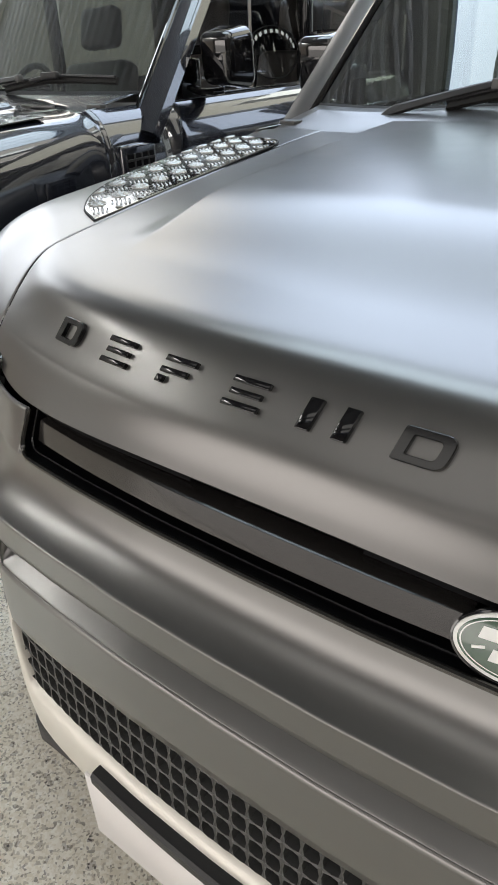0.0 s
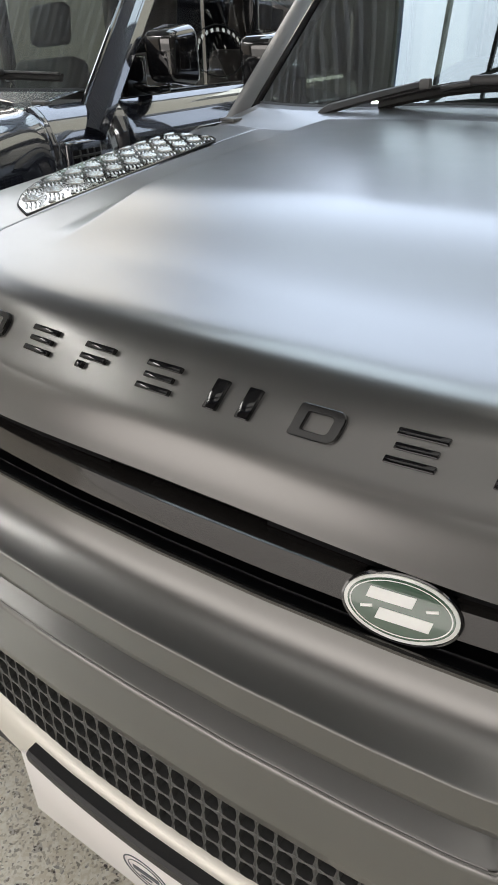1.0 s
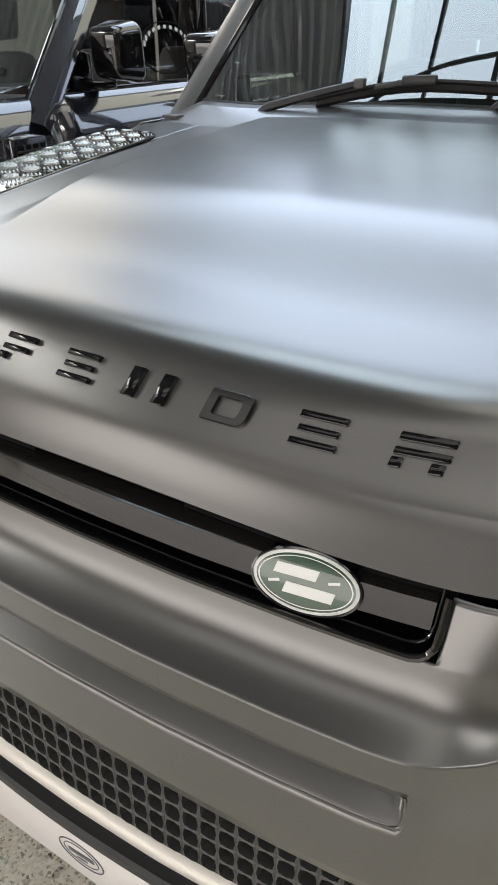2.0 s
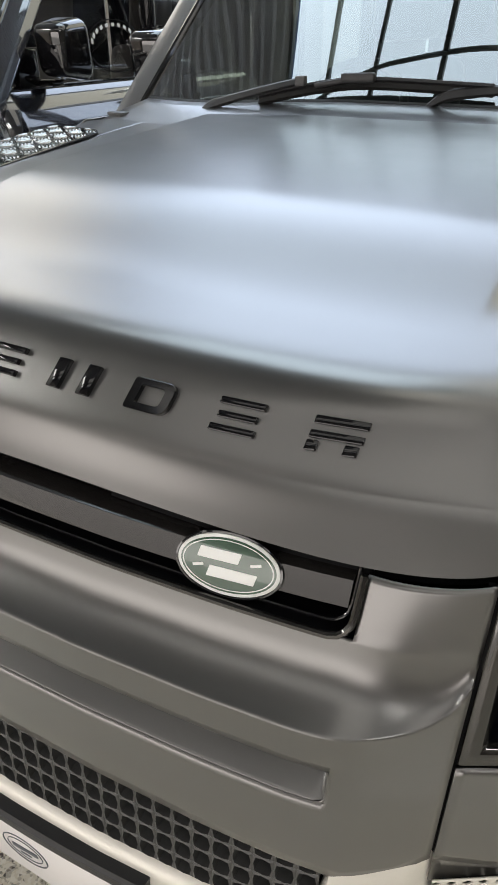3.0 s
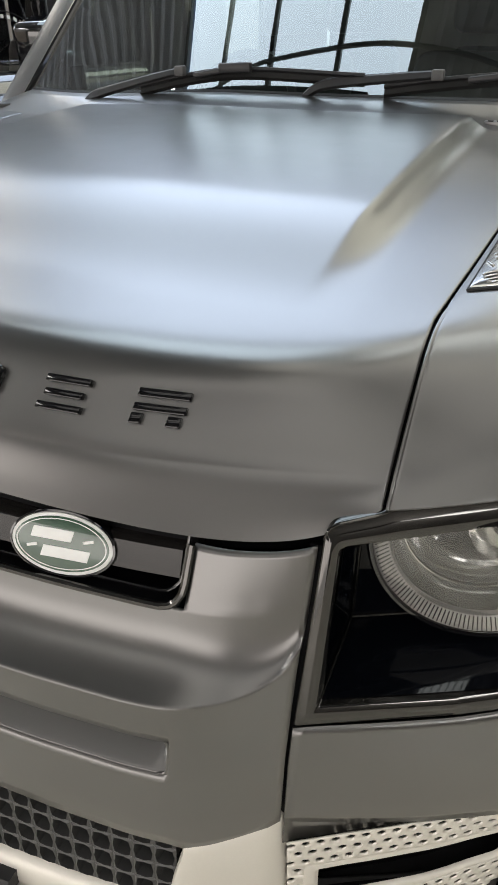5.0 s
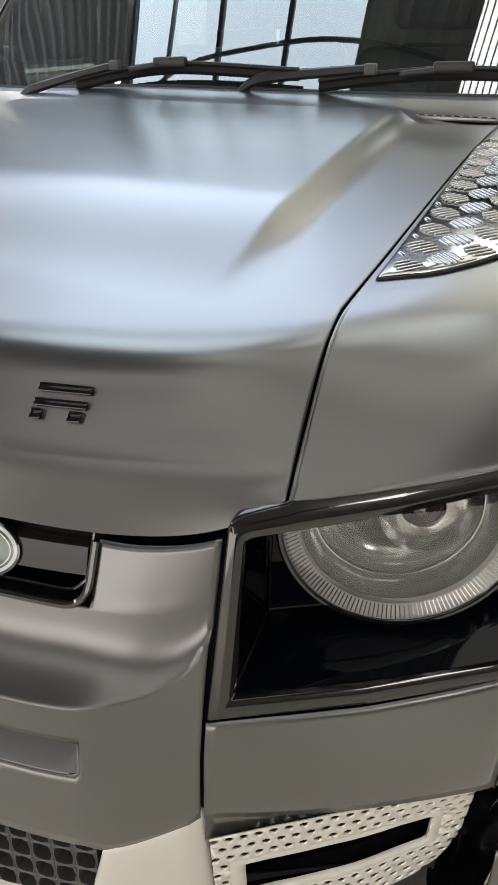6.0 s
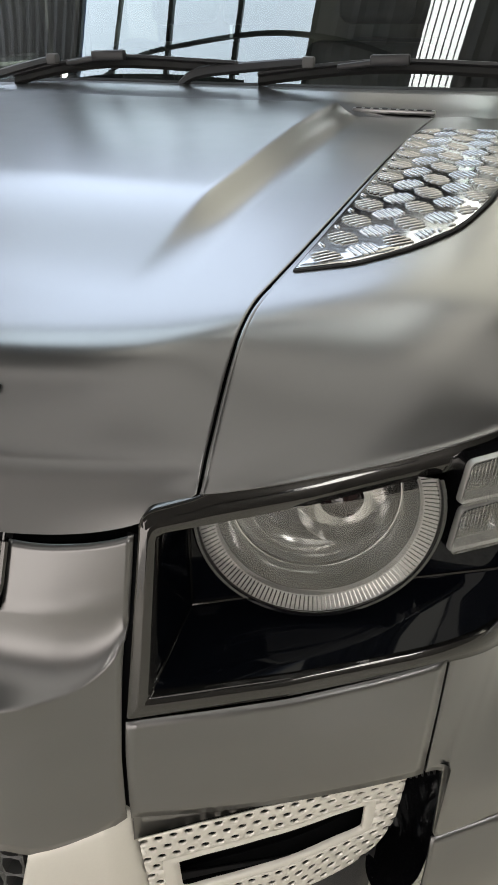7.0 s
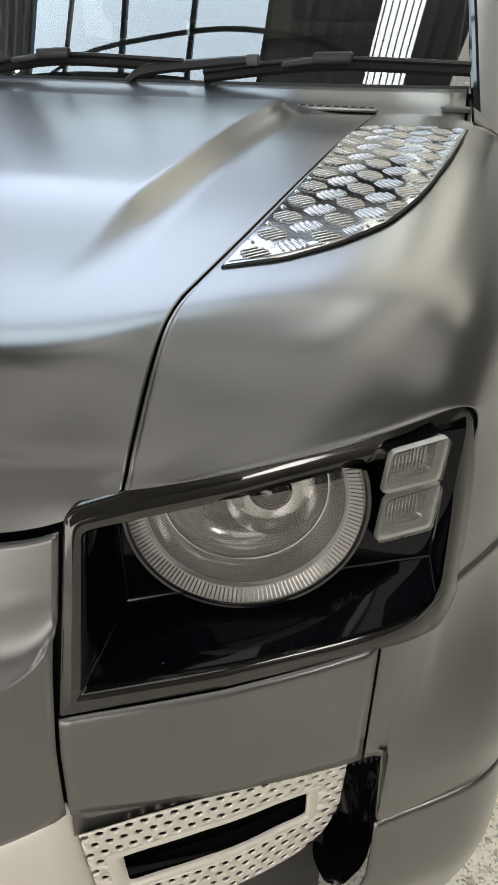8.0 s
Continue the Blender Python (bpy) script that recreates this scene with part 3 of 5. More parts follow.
def add_rings(bm, rings):
    vs = [[bm.verts.new(p) for p in r] for r in rings]
    n = len(rings[0])
    for a, b in zip(vs, vs[1:]):
        for k in range(n):
            bm.faces.new((a[k], a[(k + 1) % n], b[(k + 1) % n], b[k]))


def lip(root):
    """Silver lower bumper: a ledge under the mesh that turns down, with cheeks at both ends."""
    xs = np.linspace(-0.5635, 0.5635, 99)
    sec = [(0.02, 0.535), (-0.010, 0.534), (-0.022, 0.530), (-0.031, 0.522), (-0.036, 0.510), (-0.037, 0.490), (-0.034, 0.44), (-0.026, 0.39), (-0.005, 0.345), (0.03, 0.32)]
    S = bsp(sec, 24)
    G = np.zeros((24, len(xs), 3))
    for j, x in enumerate(xs):
        rise = 0.135 * sstep(abs(x), 0.432, 0.462)
        for i, (d, z) in enumerate(S):
            fade = np.clip((z - 0.32) / 0.2, 0, 1)
            zz = z + rise * fade ** 3 + (0.03 * sstep(abs(x), 0.47, 0.60)) * fade
            G[i, j] = (x, float(plan_low(x)) - 0.004 + d + (0.0 if abs(x) < 0.45 else 0.004) + 0.020 * sstep(abs(x), 0.540, 0.5635), zz)
    b = part("bumper_lip", grid(G), SILVER, root, "champagne silver lower bumper lip", thick=0.003, sharp=50)
    part("cover_cap", moved(lathe([(0.0, 0.001), (0.011, 0.001), (0.0118, 0.0), (0.0118, -0.004)], 20), pose(-0.345, float(plan(0.345)) - 0.0415, 0.47, 88, 0, -6)), SILVER, b)
    part("lower_skid", box(-0.55, 0.55, 0.0, 0.35, 0.24, 0.33, 0.02), PLASTIC, root, "black plastic under-tray")
    p = part("plate", moved(box(-0.2575, 0.2575, -0.078, 0.078, -0.003, 0.003, 0.002), pose(0, -0.0795, 0.4105, 90)), WHITE, root, "blank white acrylic show plate with a printed oval mark")
    xsq = np.linspace(-0.232, 0.232, 31)
    st = sweep(np.array([(x, -0.090 + 0.010 * (x / 0.23) ** 2, 0.500) for x in xsq]), [(-0.013, -0.004), (-0.008, -0.008), (0.008, -0.008), (0.013, -0.003), (0.013, 0.075), (-0.013, 0.070)], [(np.array([0, 0.0, 1.0]), np.array([0, 1.0, 0]))] * 31)
    part("plate_holder", st, PLASTIC, p, "black plate holder strip")
    m = pose(0.0, -0.0827, 0.398, 90)
    for a, b2, k in ((0.046, 0.030, 0.95), (0.036, 0.021, 0.965)):
        part("printed_ring", moved(loops([[(x * s, y * s, z) for x, y in ellipse(a, b2)] for s, z in ((1, -0.001), (1, 0.0008), (k, 0.0008), (k, -0.001))]), m), INKED, p)
    for dx, dy, w, h in ((0.0, 0.0005, 0.052, 0.009), (0.0, -0.0115, 0.022, 0.003)):
        b3 = box(-w / 2, w / 2, -h / 2, h / 2, -0.001, 0.0008)
        part("printed_bar", moved(b3, m @ pose(dx, dy, 0, 0, 0, 6)), INKED, p)


def perforated(root, s):
    """Silver corner panel with a field of oval holes round a long slot."""
    w, h, nx, nz = 0.0157, 0.0225, 19, 15
    bm = bmesh.new()
    def pos(u, v, d=0.0):
        v = v - 0.07 * max(0.0, u - 0.036) * math.sin(math.pi * min(max(v, 0.0), 0.25) / 0.25)
        v = v * (1 - 0.24 * float(sstep(u, 0.125, 0.275))) + float(np.interp(u, [-0.01, 0.06, 0.125, 0.20, 0.275], [0.010, -0.009, -0.018, -0.015, 0.0]))
        x, z = 0.566 + u, 0.652 - v
        return (x, 0.031 + 0.608 * (x - 0.56) - 0.012 * math.sin(min(1, max(0, u / 0.28)) * 3.1416) + 0.10 * v + d, z)
    for r in range(nz):
        for c in range(-1, nx):
            cu, cv = c * w + 0.5 * w * (r % 2), (r + 0.5) * h
            if 0.022 < cu < 0.242 and 0.068 < cv < 0.180:
                continue
            o = [(cu + sx * w / 2, cv + sz * h / 2) for sx, sz in ((-1, -1), (0, -1), (1, -1), (1, 0), (1, 1), (0, 1), (-1, 1), (-1, 0))]
            if cu < 0.0 or (0.012 < cu < 0.252 and 0.068 < cv < 0.180):
                bm.faces.new([bm.verts.new(pos(*p)) for p in (o[0], o[2], o[4], o[6])])
            else:
                i = [(cu + 0.0063 * math.cos(a), cv + 0.0080 * math.sin(a)) for a in (-2.356, -1.571, -0.785, 0, 0.785, 1.571, 2.356, 3.1416)]
                k = [(cu + (p[0] - cu) * 0.84, cv + (p[1] - cv) * 0.84) for p in i]
                add_rings(bm, [[pos(*p) for p in o], [pos(*p) for p in i], [pos(p[0], p[1], 0.0012) for p in k], [pos(p[0], p[1], 0.0030) for p in k]])
    bmesh.ops.remove_doubles(bm, verts=bm.verts, dist=0.0004)
    def cut(u, v, nx_, nz_):
        z = 0.652 - v
        bmesh.ops.bisect_plane(bm, geom=bm.verts[:] + bm.edges[:] + bm.faces[:], plane_co=(0.566 + u, 0.2, z), plane_no=(nx_, 0, nz_), clear_outer=True)
    cut(-0.0035, 0, -1, 0)
    cut(0.279, 0.0, 1, -0.03)
    cut(0.277, 0.11, 0.97, -0.24)
    cut(0.266, 0.155, 0.93, -0.36)
    cut(0.250, 0.188, 0.76, -0.65)
    cut(0.210, 0.222, 0.50, -0.87)
    cut(0.185, 0.233, 0.36, -0.93)
    cut(0.10, 0.258, 0.20, -0.98)
    ob = part("corner_panel", bm, SILVER, root, "silver bumper corner panel with oval holes and a slot", mirror=s < 0, sharp=50, thick=0.002)
    # rounded rim of the slot
    def rect(k, r):
        us = [0.0135 + k] + [0.05 + 0.0165 * q for q in range(11)] + [0.2505 - k]
        rs = [r] + [0.003] * 11 + [r]
        return outline([(u, 0.0675 + k) for u in us] + [(u, 0.1800 - k) for u in us[::-1]], rs + rs, 6)
    rim = ((0.0, 0.010, 0.0), (0.002, 0.010, -0.0012), (0.009, 0.010, -0.0022), (0.0125, 0.010, -0.0016), (0.015, 0.009, 0.0006), (0.0165, 0.009, 0.006))
    bm = loops([[pos(u, v, d) for u, v in rect(k, r)] for k, r, d in rim])
    part("slot_rim", bm, SILVER, ob, mirror=s < 0, sharp=60)
    # near-black tray, shade behind the holes and slot put into its colour
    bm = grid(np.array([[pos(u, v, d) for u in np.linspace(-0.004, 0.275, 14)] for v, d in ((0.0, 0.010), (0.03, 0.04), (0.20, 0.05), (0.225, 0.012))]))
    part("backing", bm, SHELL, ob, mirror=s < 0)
    bm = moved(lathe([(0.0, 0.004), (0.014, 0.004), (0.021, -0.002), (0.023, -0.03)], 24), Matrix.Translation(pos(0.212, 0.100, 0.026)) @ pose(0, 0, 0, 90, 0, 25))
    part("fog_lamp", bm, REFLECT, ob, mirror=s < 0)


def corner(root, paint, s):
    """Panels under the lamp and round the corner, and the dark pocket behind the silver panel."""
    mir = s < 0
    xs = np.linspace(0.5568, 0.8600, 30)
    zt = np.interp(xs, [0.56, 0.70, 0.86], [0.8300, 0.8352, 0.8490])
    zb = np.interp(xs, [0.556, 0.62, 0.69, 0.76, 0.81, 0.86], [0.683, 0.676, 0.672, 0.672, 0.672, 0.669])
    G = np.array([[(x, float(skin(x, a + (b - a) * t)), a + (b - a) * t) for x, a, b in zip(xs, zb, zt)] for t in np.linspace(0, 1, 14)])
    part("lamp_panel", grid(G), paint, root, thick=0.003, mirror=mir)
    # edge return below
    G = np.array([[(x, float(skin(x, b)) + d, b + e) for x, b in zip(xs, zb)] for d, e in ((0, 0), (0.003, -0.003))] + [[(x, 0.036 + 0.608 * (x - 0.56) - 0.012 * math.sin(min(1, max(0, (x - 0.566) / 0.28)) * 3.1416), float(np.interp(x, [0.556, 0.626, 0.691, 0.766, 0.841, 0.86], [0.640, 0.659, 0.668, 0.665, 0.650, 0.648]))) for x in xs]])
    part("lower_return", grid(G), paint, root, thick=0.002, mirror=mir)
    # corner: from the seam beside the lamp panel back to the wheel arch
    K = 30
    last = wing_points()[-1]
    side = [tuple(p[:2]) for p in last[::-1] if p[1] < 0.60]
    front = [(x, float(skin(x, 0.86))) for x in np.linspace(0.8635, 0.925, 6)]
    P = np.array(front + side)
    run = np.concatenate([[0], np.cumsum(np.linalg.norm(np.diff(P, axis=0), axis=1))])
    tt = np.linspace(0, 1, K) ** 1.15 * run[-1]
    top = np.stack([np.interp(tt, run, P[:, 0]), np.interp(tt, run, P[:, 1])], 1)
    low = bsp([(0.8635, 0.196), (0.895, 0.216), (0.93, 0.238), (0.975, 0.266), (1.025, 0.300), (1.060, 0.345), (1.075, 0.42), (1.08, 0.54)], K)
    def at(k, z):
        t = float(sstep(-z, -0.88, -0.60))
        return top[k] * (1 - t) + low[k] * t
    zt = np.interp(top[:, 0], [0.86, 0.885, 0.905, 0.922, 0.932, 0.96], [0.848, 0.856, 0.864, 0.874, 0.876, 0.876])
    zb = np.interp(low[:, 0], [0.86, 0.872, 0.880, 0.886, 0.8895, 0.8915, 0.94, 1.06], [0.669, 0.667, 0.662, 0.652, 0.630, 0.500, 0.516, 0.550])
    G = np.array([[(*at(k, zb[k] + (zt[k] - zb[k]) * t), zb[k] + (zt[k] - zb[k]) * t) for k in range(K)] for t in np.linspace(0, 1, 24)])
    part("wing_corner", grid(G), paint, root, thick=0.003, mirror=mir)
    # lower skirt: a full lip under the seam that runs on below the pocket
    L = np.array([(0.80, 0.152)] + [tuple(p) for p in low])
    G = []
    for z in np.linspace(0.0, 1.0, 20):
        row = []
        for c in np.linspace(0, 1, 30):
            zt_ = float(np.interp(c, [0, 0.25, 1], [0.517, 0.526, 0.546]))
            zz = zt_ - 0.33 * z
            xl = float(np.interp(zz, [0.27, 0.33, 0.354, 0.375, 0.41, 0.472, 0.52], [0.80, 0.835, 0.853, 0.872, 0.884, 0.889, 0.8915]))
            x = xl + (1.08 - xl) * c
            y = float(np.interp(x, L[:, 0], L[:, 1]))
            b = 0.016 * math.sin(min(1, z * 1.9) * 1.57) - 0.07 * max(0, z - 0.5) ** 1.5
            row.append((x + b * 0.6, y - b, zz))
        G.append(row)
    part("skirt", grid(np.array(G)), paint, root, "lower bumper skirt", thick=0.003, mirror=mir)
    # pocket with a rounded mouth
    o = outline([(0.858, 0.672), (0.893, 0.676), (0.8935, 0.50), (0.888, 0.41), (0.862, 0.345), (0.838, 0.350), (0.815, 0.42), (0.812, 0.60), (0.838, 0.672)], [0.004, 0.014, 0.03, 0.03, 0.02, 0.02, 0.03, 0.03, 0.01], 5)
    f = lambda p, k, y: (0.85 + (p[0] - 0.85) * k, y + (0.25 if p[0] < 0.85 else 0.1) * (p[0] - 0.85), 0.52 + (p[1] - 0.52) * k)
    pk = part("air_vent", loops([[f(p, 1.01, 0.207) for p in o], [f(p, 1.0, 0.212) for p in o], [f(p, 0.97, 0.25) for p in o], [f(p, 0.93, 0.31) for p in o]], True), PIANO, root, "gloss-black air slot in the bumper corner", mirror=mir, sharp=40)
    for k in range(5):
        part("rib", moved(box(-0.0015, 0.0015, -0.006, 0.006, -0.05, 0.05, 0.001), pose(0.850 + 0.0075 * k, 0.262 + 0.004 * k, 0.62, -6, 0, 20)), PLASTIC, pk, mirror=mir)
    part("lower_corner", grid(np.array([[(x, float(plan(x)) + 0.022 + 0.05 * t, 0.46 - 0.34 * t + 0.03 * (x - 0.56)) for x in np.linspace(0.56, 0.825, 14)] for t in np.linspace(0, 1, 6)])), PLASTIC, root, thick=0.004, mirror=mir)


def lamp_at(x, z, d=0.0):
    return (x, float(skin(x, z)) + d - 0.006 * float(sstep(x, 0.915, 0.940)), z)


def browed(bm):
    """Cuts away what rises above the lamp's brow."""
    n = Vector((-0.142, 0, 1)).normalized()
    bmesh.ops.bisect_plane(bm, geom=bm.verts[:] + bm.edges[:] + bm.faces[:], plane_co=(0.70, 0.2, 1.0415), plane_no=n, clear_outer=True)
    return bm


def headlamp(root, s):
    mir = s < 0
    outer = [(0.5565, 0.831), (0.70, 0.837), (0.856, 0.844), (0.900, 0.833), (0.930, 0.820), (0.9465, 0.845), (0.9430, 0.960), (0.9325, 1.087), (0.918, 1.1035), (0.85, 1.0905), (0.70, 1.069), (0.614, 1.0600), (0.602, 1.054), (0.5565, 1.0445)]
    inner = [(0.577, 0.856), (0.70, 0.861), (0.84, 0.868), (0.880, 0.867), (0.908, 0.862), (0.9195, 0.885), (0.917, 0.976), (0.909, 1.054), (0.896, 1.064), (0.847, 1.057), (0.70, 1.0375), (0.622, 1.0285), (0.606, 1.0265), (0.573, 1.0225)]
    ro = outline(outer, [0.004, 0.01, 0.02, 0.02, 0.022, 0.03, 0.02, 0.01, 0.01, 0.01, 0.01, 0.006, 0.006, 0.012], 5)
    ri = outline(inner, [0.004, 0.01, 0.02, 0.02, 0.022, 0.025, 0.02, 0.006, 0.006, 0.01, 0.01, 0.006, 0.006, 0.008], 5)
    mid = lambda k: [tuple(a + (b - a) * k for a, b in zip(p, q)) for p, q in zip(ro, ri)]
    rings = [[lamp_at(x, z, 0.012) for x, z in ro], [lamp_at(x, z, 0.001) for x, z in mid(0.02)], [lamp_at(x, z, -0.001) for x, z in mid(0.09)], [lamp_at(x, z, -0.0005) for x, z in mid(0.15)], [lamp_at(x, z, -0.0035) for x, z in mid(0.40)], [lamp_at(x, z, -0.004) for x, z in mid(0.66)], [lamp_at(x, z, -0.002) for x, z in mid(0.88)], [lamp_at(x, z, 0.0) for x, z in mid(0.97)], [lamp_at(x, z, 0.018) for x, z in ri]]
    hl = part("headlamp", loops(rings), BEZEL, root, "square headlamp with a round lens, smoked-chrome bezel and gloss-black housing", mirror=mir, sharp=40)
    # housing: floor, inner side wall, outer side wall and back
    ix = np.linspace(0.576, 0.916, 24)
    back = lambda x: 0.178 + 0.42 * (x - 0.578)
    bm = grid(np.array([[(x, (float(skin(x, 0.865)) + 0.006) * (1 - t) + (back(x)) * t, (np.interp(x, [0.577, 0.70, 0.84, 0.88, 0.916], [0.857, 0.862, 0.868, 0.868, 0.872])) * (1 - t) + (0.876 + 0.09 * (x - 0.578)) * t) for x in ix] for t in np.linspace(0, 1, 6)]))
    c = Vector((0.709, 0.207, 1.012))
    m = Matrix.Translation(c) @ pose(0, 0, 0, 90, 0, 17) @ pose(0, 0, 0, -4)
    mi = m.inverted()
    bx = np.linspace(0.576, 0.916, 50)
    W = np.array([[(x, back(x), (0.876 + 0.09 * (x - 0.578)) * (1 - t) + (1.03 + 0.14 * (x - 0.58)) * t) for x in bx] for t in np.linspace(0, 1, 26)])
    def solid(i, j):
        q = mi @ Vector(W[i:i + 2, j:j + 2].reshape(4, 3).mean(0))
        return math.hypot(q.x, q.y) > 0.124
    add(bm, grid(W, keep=solid))
    for xs, xb, zt in ((0.5755, 0.578, 1.028), (0.917, 0.905, 1.072)):
        add(bm, grid(np.array([[(xs, float(skin(xs, 0.9)) + 0.004, 0.858), (xb, back(xb), 0.874)], [(xs, float(skin(xs, 1.03)) + 0.006, zt), (xb, back(xb), zt)]])))
    add(bm, grid(np.array([[(x, float(skin(x, 1.06)) + 0.012, z), (x, back(x), z)] for x, z in zip(ix, np.interp(ix, [0.583, 0.622, 0.84, 0.893], [1.028, 1.036, 1.068, 1.074]))])))
    part("housing", bm, HOUSE, hl, mirror=mir, sharp=20)
    for P, r in (([(0.580, 0.177, 0.878), (0.70, 0.229, 0.889), (0.903, 0.313, 0.906)], 0.0020), ([(0.577, 0.066, 0.858), (0.580, 0.177, 0.878), (0.580, 0.178, 1.0)], 0.0016), ([(0.914, 0.285, 0.878), (0.903, 0.313, 0.906), (0.903, 0.314, 1.0)], 0.0018)):
        part("housing_rib", tube(bsp(P, 9) if len(P) < 3 else np.array(P), r, 6), BEZEL, hl, mirror=mir)
    # round lamp, axis turned a little outwards
    rim = lathe([(0.127, -0.13), (0.129, -0.05), (0.129, 0.002), (0.1265, 0.006), (0.1235, 0.006), (0.122, 0.001)], 72)
    part("lamp_rim", browed(moved(rim, m)), PIANO, hl, mirror=mir)
    part("light_guide", browed(moved(lathe([(0.1225, 0.001), (0.121, 0.0035), (0.1055, -0.004), (0.1035, -0.010)], 96), m)), FROST, hl, "frosted ring light guide", mirror=mir)
    bm = bmesh.new()
    for k in range(150):
        a = 2 * math.pi * k / 150
        add(bm, moved(box(-0.0006, 0.0006, -0.0075, 0.0075, -0.0008, 0.0006), pose(0, 0, 0, 0, 0, math.degrees(a)) @ pose(0, 0.1135, -0.0003, 26)))
    tagged(part("guide_relief", browed(moved(bm, m)), MATT, hl, mirror=mir, smooth=False), kind="stuff")
    part("inner_dish", browed(moved(lathe([(0.1035, -0.010), (0.1015, -0.016), (0.097, -0.026), (0.0905, -0.036), (0.089, -0.0365), (0.082, -0.047), (0.0735, -0.0565), (0.072, -0.057), (0.064, -0.068), (0.059, -0.078), (0.057, -0.10)], 72), m)), MATT, hl, mirror=mir, sharp=50)
    part("dish_ring", browed(moved(lathe([(0.0910, -0.036), (0.0900, -0.0335), (0.0888, -0.0335), (0.0882, -0.038)], 72), m)), REFLECT, hl, mirror=mir)
    part("dish_back", browed(moved(lathe([(0.066, -0.098), (0.0, -0.10)], 40), m)), SHELL, hl, mirror=mir)
    pr = m @ pose(0.028, -0.003, -0.046)
    part("reflector_cup", browed(moved(lathe([(0.049, 0.018), (0.048, 0.021), (0.045, 0.017), (0.037, 0.004), (0.030, -0.002), (0.022, -0.006)], 60), pr)), CUP, hl, "bright silver reflector cup", mirror=mir)
    part("projector", browed(moved(lathe([(0.0215, -0.008), (0.0215, 0.010), (0.0185, 0.018), (0.011, 0.023), (0.003, 0.0252), (0.0, 0.0255)], 48), pr)), REDDISH, hl, "dark projector lens", mirror=mir)
    part("projector_rim", browed(moved(lathe([(0.0245, -0.008), (0.0245, 0.008), (0.0228, 0.011), (0.0215, 0.008)], 48), pr)), CHROME, hl, mirror=mir)
    part("lens", browed(moved(lathe([(0.1215, 0.004), (0.118, 0.0095), (0.100, 0.016), (0.075, 0.0215), (0.045, 0.0255), (0.015, 0.0275), (0.0005, 0.0278)], 64), m)), LENS, hl, "clear domed lens", mirror=mir).visible_shadow = False
    # two square lamps beside it
    for zc, hh in ((1.052, 0.054), (0.993, 0.060)):
        m2 = Matrix.Translation((0.872, 0.272, zc)) @ pose(0, 0, 0, 90, 0, 33)
        o = outline([(-0.039, -hh / 2), (0.028, -hh / 2 + 0.004), (0.031, hh / 2 + 0.004), (-0.034, hh / 2 - 0.004)], 0.007, 4)
        i1 = [(x * 0.88, y * 0.86) for x, y in o]
        i2 = [(x * 0.85, y * 0.83) for x, y in o]
        sq = part("square_lamp", moved(loops([[(x, y, -0.004) for x, y in o], [(x, y, 0.001) for x, y in o], [(x * 0.97, y * 0.97, 0.003) for x, y in o], [(x, y, 0.001) for x, y in i1], [(x, y, -0.012) for x, y in i2]]), m2), FROSTED, hl, "frosted square running lamp", mirror=mir, sharp=40)
        part("case", moved(loops([[(x, y, -0.03) for x, y in o], [(x, y, -0.0045) for x, y in o]]), m2), PIANO, hl, mirror=mir)
        part("reflector", moved(loops([[(x, y, -0.011) for x, y in i2], [(x * 0.75, y * 0.7, -0.024) for x, y in i2]], True), m2), MATT, hl, mirror=mir, sharp=20)
        bm = bmesh.new()
        for k in range(12):
            add(bm, box(-0.0245 + 0.0042 * k, -0.0232 + 0.0042 * k, -hh * 0.30, hh * 0.30, -0.023, -0.018))
        tagged(part("reflector_relief", moved(bm, m2), REFLECT, hl, mirror=mir, smooth=False), kind="stuff")
        part("cover", moved(loops([[(x * 0.99, y * 0.99, 0) for x, y in o], [(x * 0.8, y * 0.8, 0.001) for x, y in o]], True), m2 @ pose(0, 0, 0.0065)), LENS, hl, mirror=mir, smooth=False).visible_shadow = False


VENT = [(0.6245, 0.412), (0.688, 0.444), (0.744, 0.503), (0.796, 0.588), (0.832, 0.715), (0.866, 0.925), (0.890, 1.150), (0.72, 1.118), (0.690, 1.085), (0.6785, 1.02)]


def inside(p, poly):
    x, y = p
    c = False
    for i in range(len(poly)):
        (x1, y1), (x2, y2) = poly[i - 1], poly[i]
        if (y1 > y) != (y2 > y) and x < (x2 - x1) * (y - y1) / (y2 - y1) + x1:
            c = not c
    return c


